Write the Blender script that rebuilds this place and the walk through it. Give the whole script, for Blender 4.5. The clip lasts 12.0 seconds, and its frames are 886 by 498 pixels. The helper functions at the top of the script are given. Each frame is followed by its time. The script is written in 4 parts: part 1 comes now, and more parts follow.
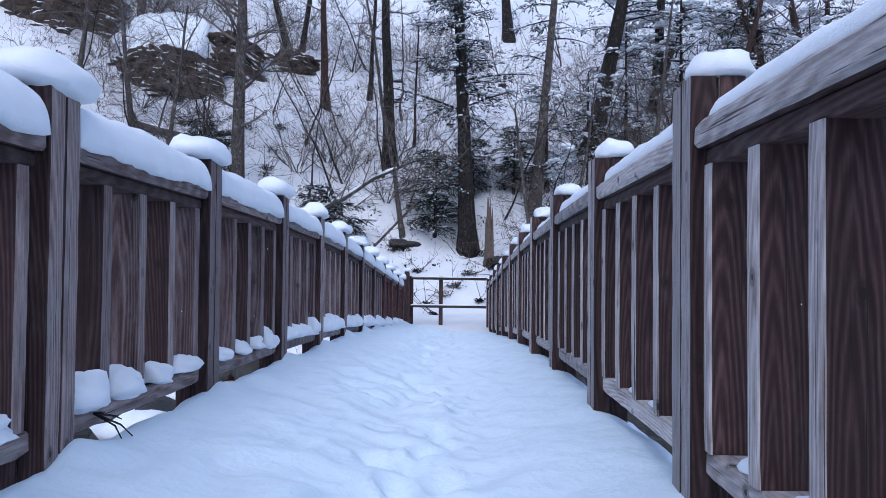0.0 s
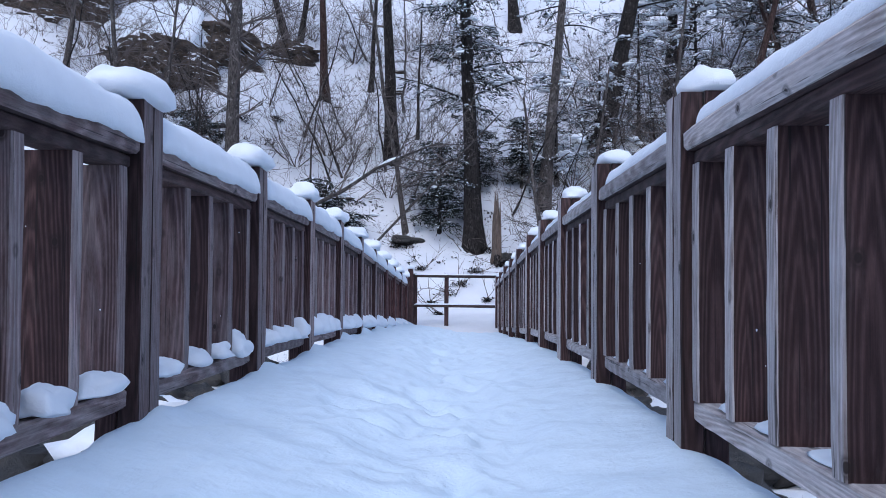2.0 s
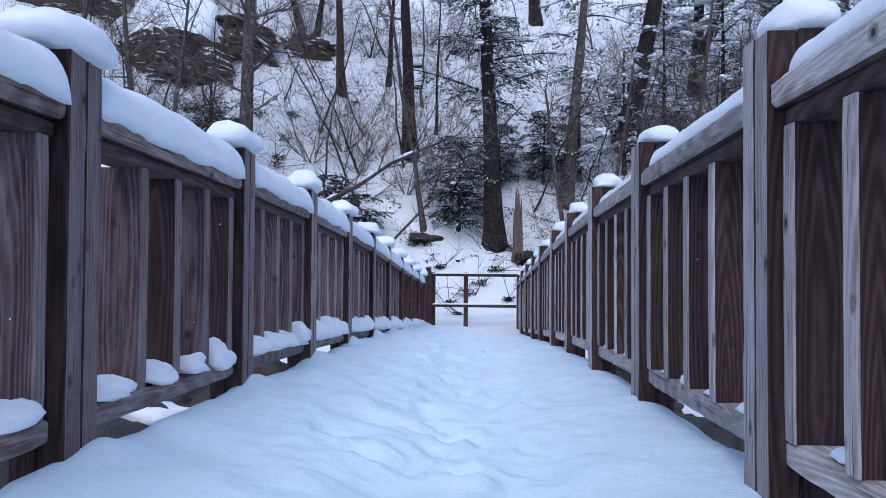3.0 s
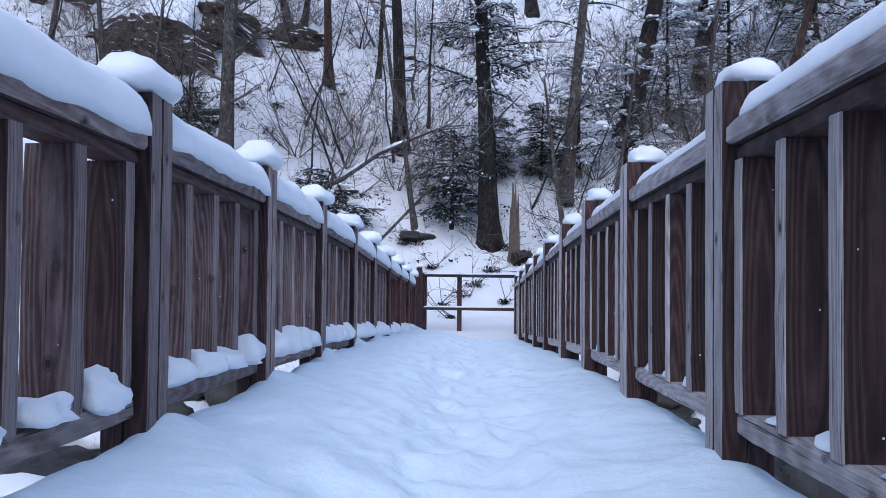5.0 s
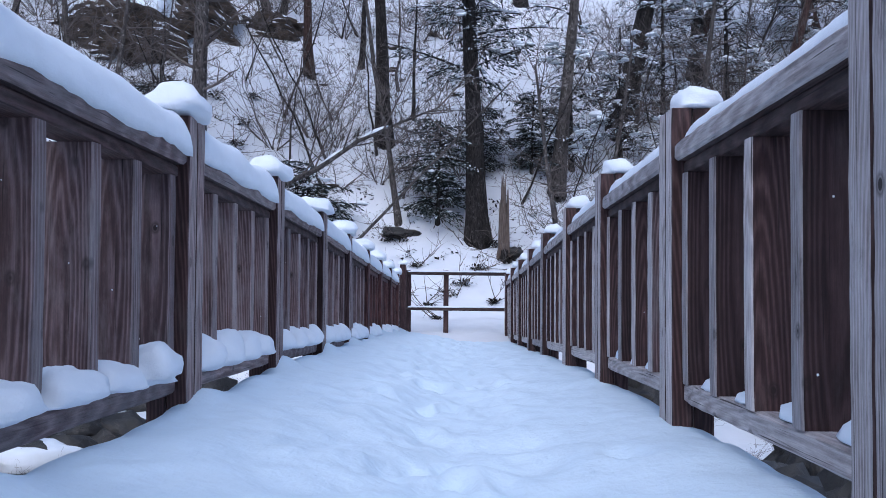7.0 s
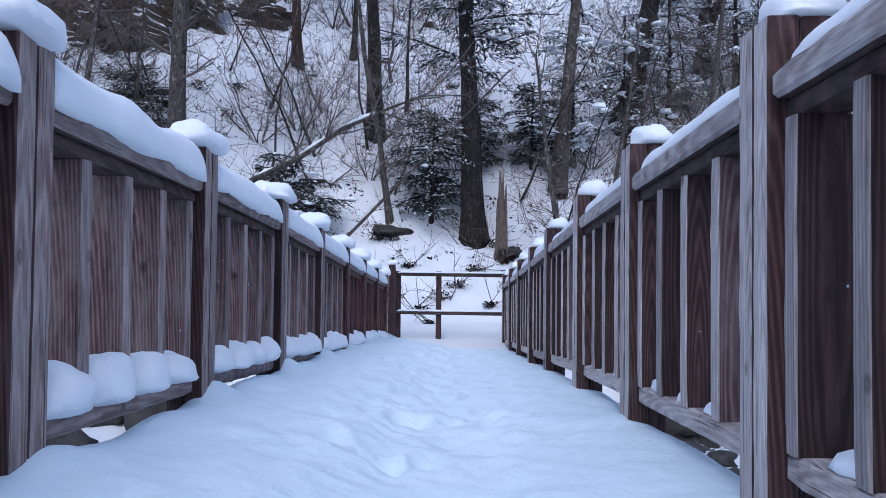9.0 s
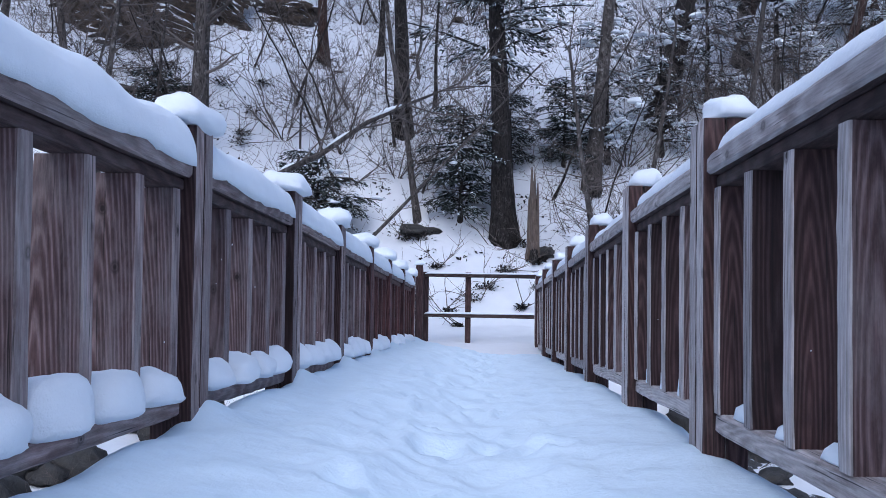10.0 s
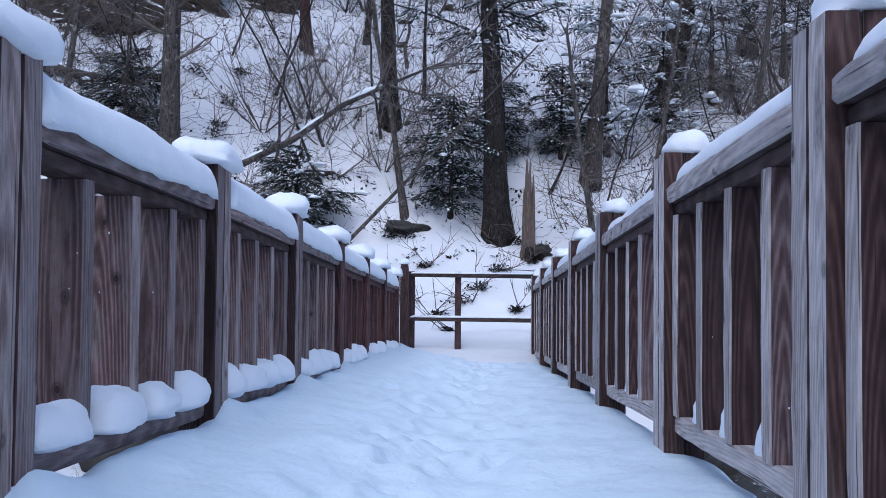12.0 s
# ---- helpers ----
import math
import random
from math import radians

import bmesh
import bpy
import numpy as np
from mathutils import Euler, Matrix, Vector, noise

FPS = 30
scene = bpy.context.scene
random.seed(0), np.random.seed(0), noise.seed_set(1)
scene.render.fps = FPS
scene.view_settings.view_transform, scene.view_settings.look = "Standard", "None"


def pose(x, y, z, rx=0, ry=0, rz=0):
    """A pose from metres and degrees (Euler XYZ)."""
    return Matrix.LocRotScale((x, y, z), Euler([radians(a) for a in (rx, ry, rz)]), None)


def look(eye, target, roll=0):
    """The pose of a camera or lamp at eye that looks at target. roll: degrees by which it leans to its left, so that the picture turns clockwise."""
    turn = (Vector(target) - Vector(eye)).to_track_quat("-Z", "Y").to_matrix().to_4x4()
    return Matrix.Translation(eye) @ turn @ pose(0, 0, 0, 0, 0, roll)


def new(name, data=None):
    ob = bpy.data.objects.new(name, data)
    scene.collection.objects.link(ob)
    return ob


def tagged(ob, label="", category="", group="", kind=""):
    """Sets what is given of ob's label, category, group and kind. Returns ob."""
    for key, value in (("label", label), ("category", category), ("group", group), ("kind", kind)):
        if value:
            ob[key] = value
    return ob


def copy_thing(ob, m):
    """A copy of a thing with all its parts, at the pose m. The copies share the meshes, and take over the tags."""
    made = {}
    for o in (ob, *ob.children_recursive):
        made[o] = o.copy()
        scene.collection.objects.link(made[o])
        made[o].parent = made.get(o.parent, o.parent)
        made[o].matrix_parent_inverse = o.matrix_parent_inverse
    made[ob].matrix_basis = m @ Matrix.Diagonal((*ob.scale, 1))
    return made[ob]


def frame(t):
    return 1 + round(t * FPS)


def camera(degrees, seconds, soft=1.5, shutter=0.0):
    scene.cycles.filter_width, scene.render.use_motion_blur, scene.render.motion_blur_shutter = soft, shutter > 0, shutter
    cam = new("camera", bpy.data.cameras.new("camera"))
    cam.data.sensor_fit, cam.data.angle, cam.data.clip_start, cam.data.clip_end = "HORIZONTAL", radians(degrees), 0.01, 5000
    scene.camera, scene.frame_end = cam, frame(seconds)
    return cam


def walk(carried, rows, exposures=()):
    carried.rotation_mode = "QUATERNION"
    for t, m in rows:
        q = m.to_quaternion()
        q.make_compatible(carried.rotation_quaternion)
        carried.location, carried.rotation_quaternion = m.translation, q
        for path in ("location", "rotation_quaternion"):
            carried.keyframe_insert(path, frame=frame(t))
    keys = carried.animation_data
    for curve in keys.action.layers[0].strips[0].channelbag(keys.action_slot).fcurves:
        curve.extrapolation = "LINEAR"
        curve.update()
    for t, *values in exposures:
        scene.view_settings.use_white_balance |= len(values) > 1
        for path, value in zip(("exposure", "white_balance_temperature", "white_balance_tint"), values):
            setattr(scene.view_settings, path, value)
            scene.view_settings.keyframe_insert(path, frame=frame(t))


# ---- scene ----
cam = camera(52.7, 12.0, soft=0.65)
METRES, EYE, TILT, LEAN, TURN = 10.8, 0.91, 0.4, 0.0, 0.98
ROWS = [
    (0.0, 0.0, 0.0, 0.0, -0.01, 1.39, -0.53),
    (0.5, -0.0017, 0.0423, -0.0074, 0.17, 1.32, -0.6),
    (1.0, -0.0125, 0.0861, -0.0098, 0.0, 1.24, -0.57),
    (1.5, -0.0146, 0.1238, -0.011, 0.02, 1.39, -0.51),
    (2.0, -0.0105, 0.1616, -0.0085, 0.15, 1.4, -0.4),
    (2.5, -0.0077, 0.2073, -0.0076, 0.89, 1.41, -0.44),
    (3.0, -0.0077, 0.2554, -0.009, 1.46, 1.31, -0.33),
    (3.5, -0.0108, 0.2994, -0.0105, 0.93, 1.32, -0.27),
    (5.5, -0.015, 0.4687, -0.0108, 0.96, 1.38, -0.54),
    (6.0, -0.0168, 0.5105, -0.0151, 0.95, 1.39, -0.45),
    (6.5, -0.0149, 0.545, -0.0178, 0.71, 1.4, -0.34),
    (7.0, -0.0144, 0.5814, -0.0189, 0.08, 1.43, -0.38),
    (9.0, -0.0047, 0.7439, -0.0188, -0.08, 1.49, -0.62),
    (9.5, -0.0043, 0.7877, -0.0198, 0.57, 1.58, -0.81),
    (10.0, -0.0077, 0.8286, -0.0186, 1.74, 1.52, -0.72),
    (10.5, -0.0102, 0.8694, -0.015, 1.66, 1.49, -0.58),
    (11.0, -0.0071, 0.9077, -0.0168, 1.57, 1.52, -0.5),
    (11.5, -0.0027, 0.9502, -0.017, 1.47, 1.5, -0.55),
    (12.0, -0.0011, 0.9952, -0.019, 1.36, 1.52, -0.51),
]
walk(cam, [(t, pose(0.0066 * t - 0.034, 0, EYE, TILT, LEAN, TURN) @ pose(METRES * x, METRES * y, METRES * z, 90 + pitch, roll, yaw)) for t, x, y, z, yaw, pitch, roll in ROWS],
     [(0.0, 0.45, 5600, 11), (12.0, 0.45, 5600, 11)])

# ---- world and light: overcast winter sky over a shaded ravine ----
world = bpy.data.worlds.new("winter_sky")
scene.world = world
world.use_nodes = True
wn, wl = world.node_tree.nodes, world.node_tree.links
sky = wn.new("ShaderNodeTexSky")
sky.sky_type = "NISHITA"
sky.sun_disc = False
sky.sun_elevation, sky.sun_rotation = radians(40), radians(189)
sky.dust_density = 2.0
wn["Background"].inputs["Strength"].default_value = 0.15
wl.new(sky.outputs[0], wn["Background"].inputs["Color"])
sun_data = bpy.data.lights.new("sun", "SUN")
sun_data.energy, sun_data.angle, sun_data.color = 0.7, radians(60), (1.0, 0.97, 0.94)
sun = new("sun", sun_data)
sun.matrix_world = look((-3, -18, 42), (0, 0, 0))

# ---- materials ----
def nodes_of(name):
    m = bpy.data.materials.new(name)
    m.use_nodes = True
    nt = m.node_tree
    return m, nt, nt.nodes["Principled BSDF"]


def ramp_of(nt, stops):
    r = nt.nodes.new("ShaderNodeValToRGB")
    el = r.color_ramp.elements
    while len(el) < len(stops):
        el.new(0.5)
    for e, (p, c) in zip(el, stops):
        e.position, e.color = p, (*c, 1)
    return r


def coords(nt, scale, shift=(7.3, 5.1, 11.7), start=(0, 0, 0)):
    """Object coordinates, scaled, and set off by the object's own random number."""
    tc = nt.nodes.new("ShaderNodeTexCoord")
    mp = nt.nodes.new("ShaderNodeMapping")
    mp.inputs["Scale"].default_value = scale
    nt.links.new(tc.outputs["Object"], mp.inputs["Vector"])
    if shift:
        oi = nt.nodes.new("ShaderNodeObjectInfo")
        mul = nt.nodes.new("ShaderNodeVectorMath")
        mul.operation = "MULTIPLY_ADD"
        mul.inputs[1].default_value, mul.inputs[2].default_value = shift, start
        nt.links.new(oi.outputs["Random"], mul.inputs[0])
        nt.links.new(mul.outputs[0], mp.inputs["Location"])
    return mp


def noise_of(nt, vec, scale, detail=6, rough=0.6, distort=0.0):
    n = nt.nodes.new("ShaderNodeTexNoise")
    n.inputs["Scale"].default_value = scale
    n.inputs["Detail"].default_value = detail
    n.inputs["Roughness"].default_value = rough
    n.inputs["Distortion"].default_value = distort
    nt.links.new(vec.outputs[0], n.inputs["Vector"])
    return n


def mix_of(nt, fac, a, b, mode="MIX"):
    mx = nt.nodes.new("ShaderNodeMix")
    mx.data_type, mx.blend_type = "RGBA", mode
    for socket, v in ((mx.inputs[0], fac), (mx.inputs[6], a), (mx.inputs[7], b)):
        if isinstance(v, (int, float)):
            socket.default_value = v
        elif isinstance(v, tuple):
            socket.default_value = (*v, 1)
        else:
            nt.links.new(v, socket)
    return mx.outputs[2]


def bump_of(nt, bsdf, height, strength, distance):
    b = nt.nodes.new("ShaderNodeBump")
    b.inputs["Strength"].default_value, b.inputs["Distance"].default_value = strength, distance
    nt.links.new(height, b.inputs["Height"])
    nt.links.new(b.outputs[0], bsdf.inputs["Normal"])
    return b


def wood(name, dark, mid, light, axis, grey=0.0, grey_colour=(0.30, 0.29, 0.30), mould=0.0):
    """Softwood timber: plain-sawn rings, fibres, knots, grey weathering and mould. axis: the length's direction."""
    m, nt, bsdf = nodes_of(name)
    k = "xyz".index(axis)
    long, swing, begin = [1.0, 1.0, 1.0], [0.11, -0.13, 0.09], [-0.05, 0.12, -0.04]
    long[k] = 0.09
    mp = coords(nt, tuple(long), tuple(swing), tuple(begin))
    warp = noise_of(nt, mp, 9.0, 3, 0.5)
    add = nt.nodes.new("ShaderNodeVectorMath")
    add.operation = "MULTIPLY_ADD"
    add.inputs[1].default_value = (0.045, 0.045, 0.045)
    nt.links.new(warp.outputs["Color"], add.inputs[0])
    nt.links.new(mp.outputs[0], add.inputs[2])
    rings = nt.nodes.new("ShaderNodeTexWave")
    rings.wave_type, rings.rings_direction = "RINGS", "SPHERICAL"
    rings.inputs["Scale"].default_value = 19
    rings.inputs["Distortion"].default_value = 1.3
    rings.inputs["Detail"].default_value = 4
    rings.inputs["Detail Scale"].default_value = 2.5
    nt.links.new(add.outputs[0], rings.inputs["Vector"])
    fibre_scale = [1.0, 1.0, 1.0]
    fibre_scale[k] = 0.03
    fm = coords(nt, tuple(fibre_scale))
    fibre = noise_of(nt, fm, 125, 8, 0.8)
    streak = noise_of(nt, fm, 26, 6, 0.62)
    base = ramp_of(nt, [(0.1, dark), (0.62, mid), (0.97, light)])
    nt.links.new(rings.outputs["Color"], base.inputs["Fac"])
    fr = ramp_of(nt, [(0.28, (0.42, 0.41, 0.41)), (0.5, (0.93, 0.93, 0.93)), (0.72, (1.3, 1.3, 1.3))])
    nt.links.new(fibre.outputs["Fac"], fr.inputs["Fac"])
    col = mix_of(nt, 0.85, base.outputs[0], fr.outputs[0], "MULTIPLY")
    sr = ramp_of(nt, [(0.33, (0.55, 0.52, 0.5)), (0.5, (0.95, 0.93, 0.92)), (0.68, (1.3, 1.26, 1.24))])
    nt.links.new(streak.outputs["Fac"], sr.inputs["Fac"])
    col = mix_of(nt, 0.6, col, sr.outputs[0], "MULTIPLY")
    cloud_scale = [1.0, 1.0, 1.0]
    cloud_scale[k] = 0.33
    cloud = noise_of(nt, coords(nt, tuple(cloud_scale), (6.1, 1.7, 3.9)), 15.0, 7, 0.76)
    cl = ramp_of(nt, [(0.32, (0.52, 0.50, 0.50)), (0.5, (1.0, 1.0, 1.0)), (0.68, (1.5, 1.5, 1.53))])
    nt.links.new(cloud.outputs["Fac"], cl.inputs["Fac"])
    col = mix_of(nt, 0.6, col, cl.outputs[0], "MULTIPLY")
    blotch_scale = [1.0, 1.0, 1.0]
    blotch_scale[k] = 0.3
    blotch = noise_of(nt, coords(nt, tuple(blotch_scale)), 7.0, 6, 0.7)
    gr = ramp_of(nt, [(0.60 - 0.45 * grey, (0, 0, 0)), (0.80 - 0.35 * grey, (1, 1, 1))])
    nt.links.new(blotch.outputs["Fac"], gr.inputs["Fac"])
    gcol = mix_of(nt, 0.8, grey_colour, fr.outputs[0], "MULTIPLY")
    gfac = nt.nodes.new("ShaderNodeMath")
    gfac.operation = "MULTIPLY"
    gfac.inputs[1].default_value = min(0.85, 0.18 + grey)
    nt.links.new(gr.outputs[0], gfac.inputs[0])
    col = mix_of(nt, gfac.outputs[0], col, gcol)
    crack_scale = [1.0, 1.0, 1.0]
    crack_scale[k] = 0.012
    crack = noise_of(nt, coords(nt, tuple(crack_scale), (2.7, 8.1, 6.3)), 85, 2, 0.5)
    cr = ramp_of(nt, [(0.30, (0.85, 0.85, 0.85)), (0.36, (0, 0, 0))])
    nt.links.new(crack.outputs["Fac"], cr.inputs["Fac"])
    col = mix_of(nt, cr.outputs[0], col, (0.014, 0.010, 0.010))
    if mould:
        spots = noise_of(nt, coords(nt, tuple(blotch_scale), (3.1, 9.7, 4.3)), 5.0, 7, 0.75)
        mr = ramp_of(nt, [(0.60, (0, 0, 0)), (0.74, (mould, mould, mould))])
        nt.links.new(spots.outputs["Fac"], mr.inputs["Fac"])
        col = mix_of(nt, mr.outputs[0], col, (0.03, 0.028, 0.03))
    knot_scale = [5.0, 5.0, 5.0]
    knot_scale[k] = 3.6
    vor = nt.nodes.new("ShaderNodeTexVoronoi")
    vor.inputs["Scale"].default_value = 1.0
    nt.links.new(coords(nt, tuple(knot_scale)).outputs[0], vor.inputs["Vector"])
    kr = ramp_of(nt, [(0.055, (0.95, 0.95, 0.95)), (0.075, (0.35, 0.35, 0.35)), (0.095, (0.6, 0.6, 0.6)), (0.15, (0, 0, 0))])
    nt.links.new(vor.outputs["Distance"], kr.inputs["Fac"])
    col = mix_of(nt, kr.outputs[0], col, (0.02, 0.013, 0.012))
    oi = nt.nodes.new("ShaderNodeObjectInfo")
    tone = ramp_of(nt, [(0.0, (0.70, 0.68, 0.69)), (1.0, (1.28, 1.24, 1.2))])
    nt.links.new(oi.outputs["Random"], tone.inputs["Fac"])
    col = mix_of(nt, 1.0, col, tone.outputs[0], "MULTIPLY")
    nt.links.new(col, bsdf.inputs["Base Color"])
    bsdf.inputs["Roughness"].default_value = 0.75
    bsdf.inputs["Specular IOR Level"].default_value = 0.3
    bump_of(nt, bsdf, fibre.outputs["Fac"], 0.45, 0.004)
    return m


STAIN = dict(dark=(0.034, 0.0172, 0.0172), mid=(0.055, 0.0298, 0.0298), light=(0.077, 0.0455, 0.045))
# walk-side faces: paler from wear, and from light put into the colour
WORN_LIT = dict(dark=(0.265, 0.232, 0.228), mid=(0.36, 0.325, 0.323), light=(0.46, 0.428, 0.432))
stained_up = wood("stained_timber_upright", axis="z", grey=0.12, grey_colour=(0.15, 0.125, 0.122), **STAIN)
worn_lit_up = wood("worn_lit_timber_upright", axis="z", grey=0.5, grey_colour=(0.49, 0.475, 0.485), mould=0.85, **WORN_LIT)
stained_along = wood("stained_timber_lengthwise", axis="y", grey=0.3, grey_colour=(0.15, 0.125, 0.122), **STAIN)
worn_lit_along = wood("worn_lit_timber_lengthwise", axis="y", grey=0.5, grey_colour=(0.49, 0.475, 0.485), mould=0.8, **WORN_LIT)
# the left rail's walk-side faces: worn too, with less light put in
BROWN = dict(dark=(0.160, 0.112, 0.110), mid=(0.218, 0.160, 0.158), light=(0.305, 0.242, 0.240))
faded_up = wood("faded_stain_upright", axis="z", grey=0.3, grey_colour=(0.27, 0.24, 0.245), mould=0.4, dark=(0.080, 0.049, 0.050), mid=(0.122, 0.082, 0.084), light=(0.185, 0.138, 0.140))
brown_up = wood("faded_lit_timber_upright", axis="z", grey=0.45, grey_colour=(0.33, 0.305, 0.302), mould=0.7, **BROWN)
brown_along = wood("faded_lit_timber_lengthwise", axis="y", grey=0.45, grey_colour=(0.33, 0.305, 0.302), mould=0.7, **BROWN)
red_up = wood("reddish_timber_upright", axis="z", grey=0.0, dark=(0.052, 0.022, 0.021), mid=(0.092, 0.041, 0.039), light=(0.135, 0.066, 0.062))
rail_across = wood("fence_timber_crosswise", axis="x", grey=0.2, grey_colour=(0.13, 0.11, 0.108), dark=(0.028, 0.018, 0.017), mid=(0.048, 0.033, 0.031), light=(0.08, 0.058, 0.054))


def snow_material(name, fine, coarse, tint=(0.83, 0.875, 0.93)):
    m, nt, bsdf = nodes_of(name)
    mp = coords(nt, (1, 1, 1), None)
    a = noise_of(nt, mp, coarse, 5, 0.55)
    b = noise_of(nt, mp, fine, 4, 0.7)
    r = ramp_of(nt, [(0.3, tuple(c * 0.95 for c in tint)), (0.7, tint)])
    nt.links.new(a.outputs["Fac"], r.inputs["Fac"])
    nt.links.new(r.outputs[0], bsdf.inputs["Base Color"])
    bsdf.inputs["Roughness"].default_value = 0.65
    bsdf.inputs["Specular IOR Level"].default_value = 0.25
    mixh = mix_of(nt, 0.2, a.outputs["Fac"], b.outputs["Fac"])
    bump_of(nt, bsdf, mixh, 0.5, 0.05)
    return m


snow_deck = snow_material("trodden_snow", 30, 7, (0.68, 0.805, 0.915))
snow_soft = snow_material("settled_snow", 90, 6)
snow_hill = snow_material("hillside_snow", 30, 2.5, (0.75, 0.775, 0.825))


def plain(name, a, b, scale, rough=0.9, bump=0.4, stretch=(1, 1, 1), dist=0.02):
    m, nt, bsdf = nodes_of(name)
    mp = coords(nt, stretch)
    n = noise_of(nt, mp, scale, 7, 0.65)
    r = ramp_of(nt, [(0.32, a), (0.68, b)])
    nt.links.new(n.outputs["Fac"], r.inputs["Fac"])
    nt.links.new(r.outputs[0], bsdf.inputs["Base Color"])
    bsdf.inputs["Roughness"].default_value = rough
    bump_of(nt, bsdf, n.outputs["Fac"], bump, dist)
    return m


def bark(name, a, b, lichen, amount):
    """Fissured bark with patches of pale lichen."""
    m, nt, bsdf = nodes_of(name)
    n = noise_of(nt, coords(nt, (5.0, 5.0, 1.1)), 4.5, 6, 0.7, 0.6)
    r = ramp_of(nt, [(0.36, a), (0.64, b)])
    nt.links.new(n.outputs["Fac"], r.inputs["Fac"])
    p = noise_of(nt, coords(nt, (1, 1, 0.8), (4.1, 2.2, 8.8)), 6.0, 7, 0.75)
    pr = ramp_of(nt, [(0.55, (0, 0, 0)), (0.66, (amount, amount, amount))])
    nt.links.new(p.outputs["Fac"], pr.inputs["Fac"])
    nt.links.new(mix_of(nt, pr.outputs[0], r.outputs[0], lichen), bsdf.inputs["Base Color"])
    bsdf.inputs["Roughness"].default_value = 0.95
    bsdf.inputs["Specular IOR Level"].default_value = 0.2
    bump_of(nt, bsdf, n.outputs["Fac"], 1.0, 0.06)
    return m


bark_dark = bark("dark_bark", (0.007, 0.006, 0.006), (0.043, 0.037, 0.035), (0.16, 0.15, 0.14), 0.5)
bark_grey = bark("grey_bark", (0.022, 0.019, 0.018), (0.13, 0.115, 0.108), (0.33, 0.315, 0.30), 0.8)
bark_red = bark("reddish_bark", (0.018, 0.011, 0.010), (0.085, 0.052, 0.044), (0.13, 0.10, 0.09), 0.4)
twig_mat = plain("bare_twigs", (0.034, 0.028, 0.026), (0.19, 0.159, 0.145), 1.1)
needle_mat = plain("fir_needles", (0.009, 0.015, 0.0135), (0.044, 0.056, 0.050), 2.5)


def snowy_rock(name, a, b):
    """Rock with snow lying wherever its surface faces up."""
    m, nt, bsdf = nodes_of(name)
    mp = coords(nt, (1, 1, 2.2))
    n = noise_of(nt, mp, 2.2, 8, 0.7)
    r = ramp_of(nt, [(0.32, a), (0.7, b)])
    nt.links.new(n.outputs["Fac"], r.inputs["Fac"])
    ge = nt.nodes.new("ShaderNodeNewGeometry")
    sep = nt.nodes.new("ShaderNodeSeparateXYZ")
    nt.links.new(ge.outputs["Normal"], sep.inputs[0])
    n2 = noise_of(nt, coords(nt, (1, 1, 1), (2.0, 3.0, 4.0)), 5.0, 5, 0.6)
    ad = nt.nodes.new("ShaderNodeMath")
    ad.operation = "MULTIPLY_ADD"
    ad.inputs[1].default_value = 0.5
    nt.links.new(n2.outputs["Fac"], ad.inputs[0])
    nt.links.new(sep.outputs["Z"], ad.inputs[2])
    lie = ramp_of(nt, [(0.58, (0, 0, 0)), (0.65, (1, 1, 1))])
    nt.links.new(ad.outputs[0], lie.inputs["Fac"])
    nt.links.new(mix_of(nt, lie.outputs[0], r.outputs[0], (0.85, 0.89, 0.94)), bsdf.inputs["Base Color"])
    bsdf.inputs["Roughness"].default_value = 0.85
    bump_of(nt, bsdf, n.outputs["Fac"], 1.0, 0.12)
    return m


rock_mat = snowy_rock("snow_dusted_rock", (0.014, 0.011, 0.009), (0.115, 0.080, 0.056))
wet_rock = plain("dark_wet_rock", (0.010, 0.010, 0.011), (0.05, 0.047, 0.044), 2.5, rough=0.6, bump=1.0, dist=0.1)


def rubble_material(name):
    """Dark wet stones with thin snow caught between them."""
    m, nt, bsdf = nodes_of(name)
    n = noise_of(nt, coords(nt, (1, 1, 1)), 3.2, 8, 0.72)
    r = ramp_of(nt, [(0.35, (0.008, 0.008, 0.009)), (0.54, (0.045, 0.042, 0.040)), (0.60, (0.10, 0.10, 0.11)), (0.63, (0.62, 0.66, 0.72))])
    nt.links.new(n.outputs["Fac"], r.inputs["Fac"])
    nt.links.new(r.outputs[0], bsdf.inputs["Base Color"])
    bsdf.inputs["Roughness"].default_value = 0.6
    bump_of(nt, bsdf, n.outputs["Fac"], 1.0, 0.1)
    return m


rubble_mat = rubble_material("snow_flecked_rubble")
dead_mat = plain("broken_dead_wood", (0.06, 0.045, 0.036), (0.19, 0.145, 0.12), 12, stretch=(3, 3, 0.4), bump=0.8, dist=0.03)


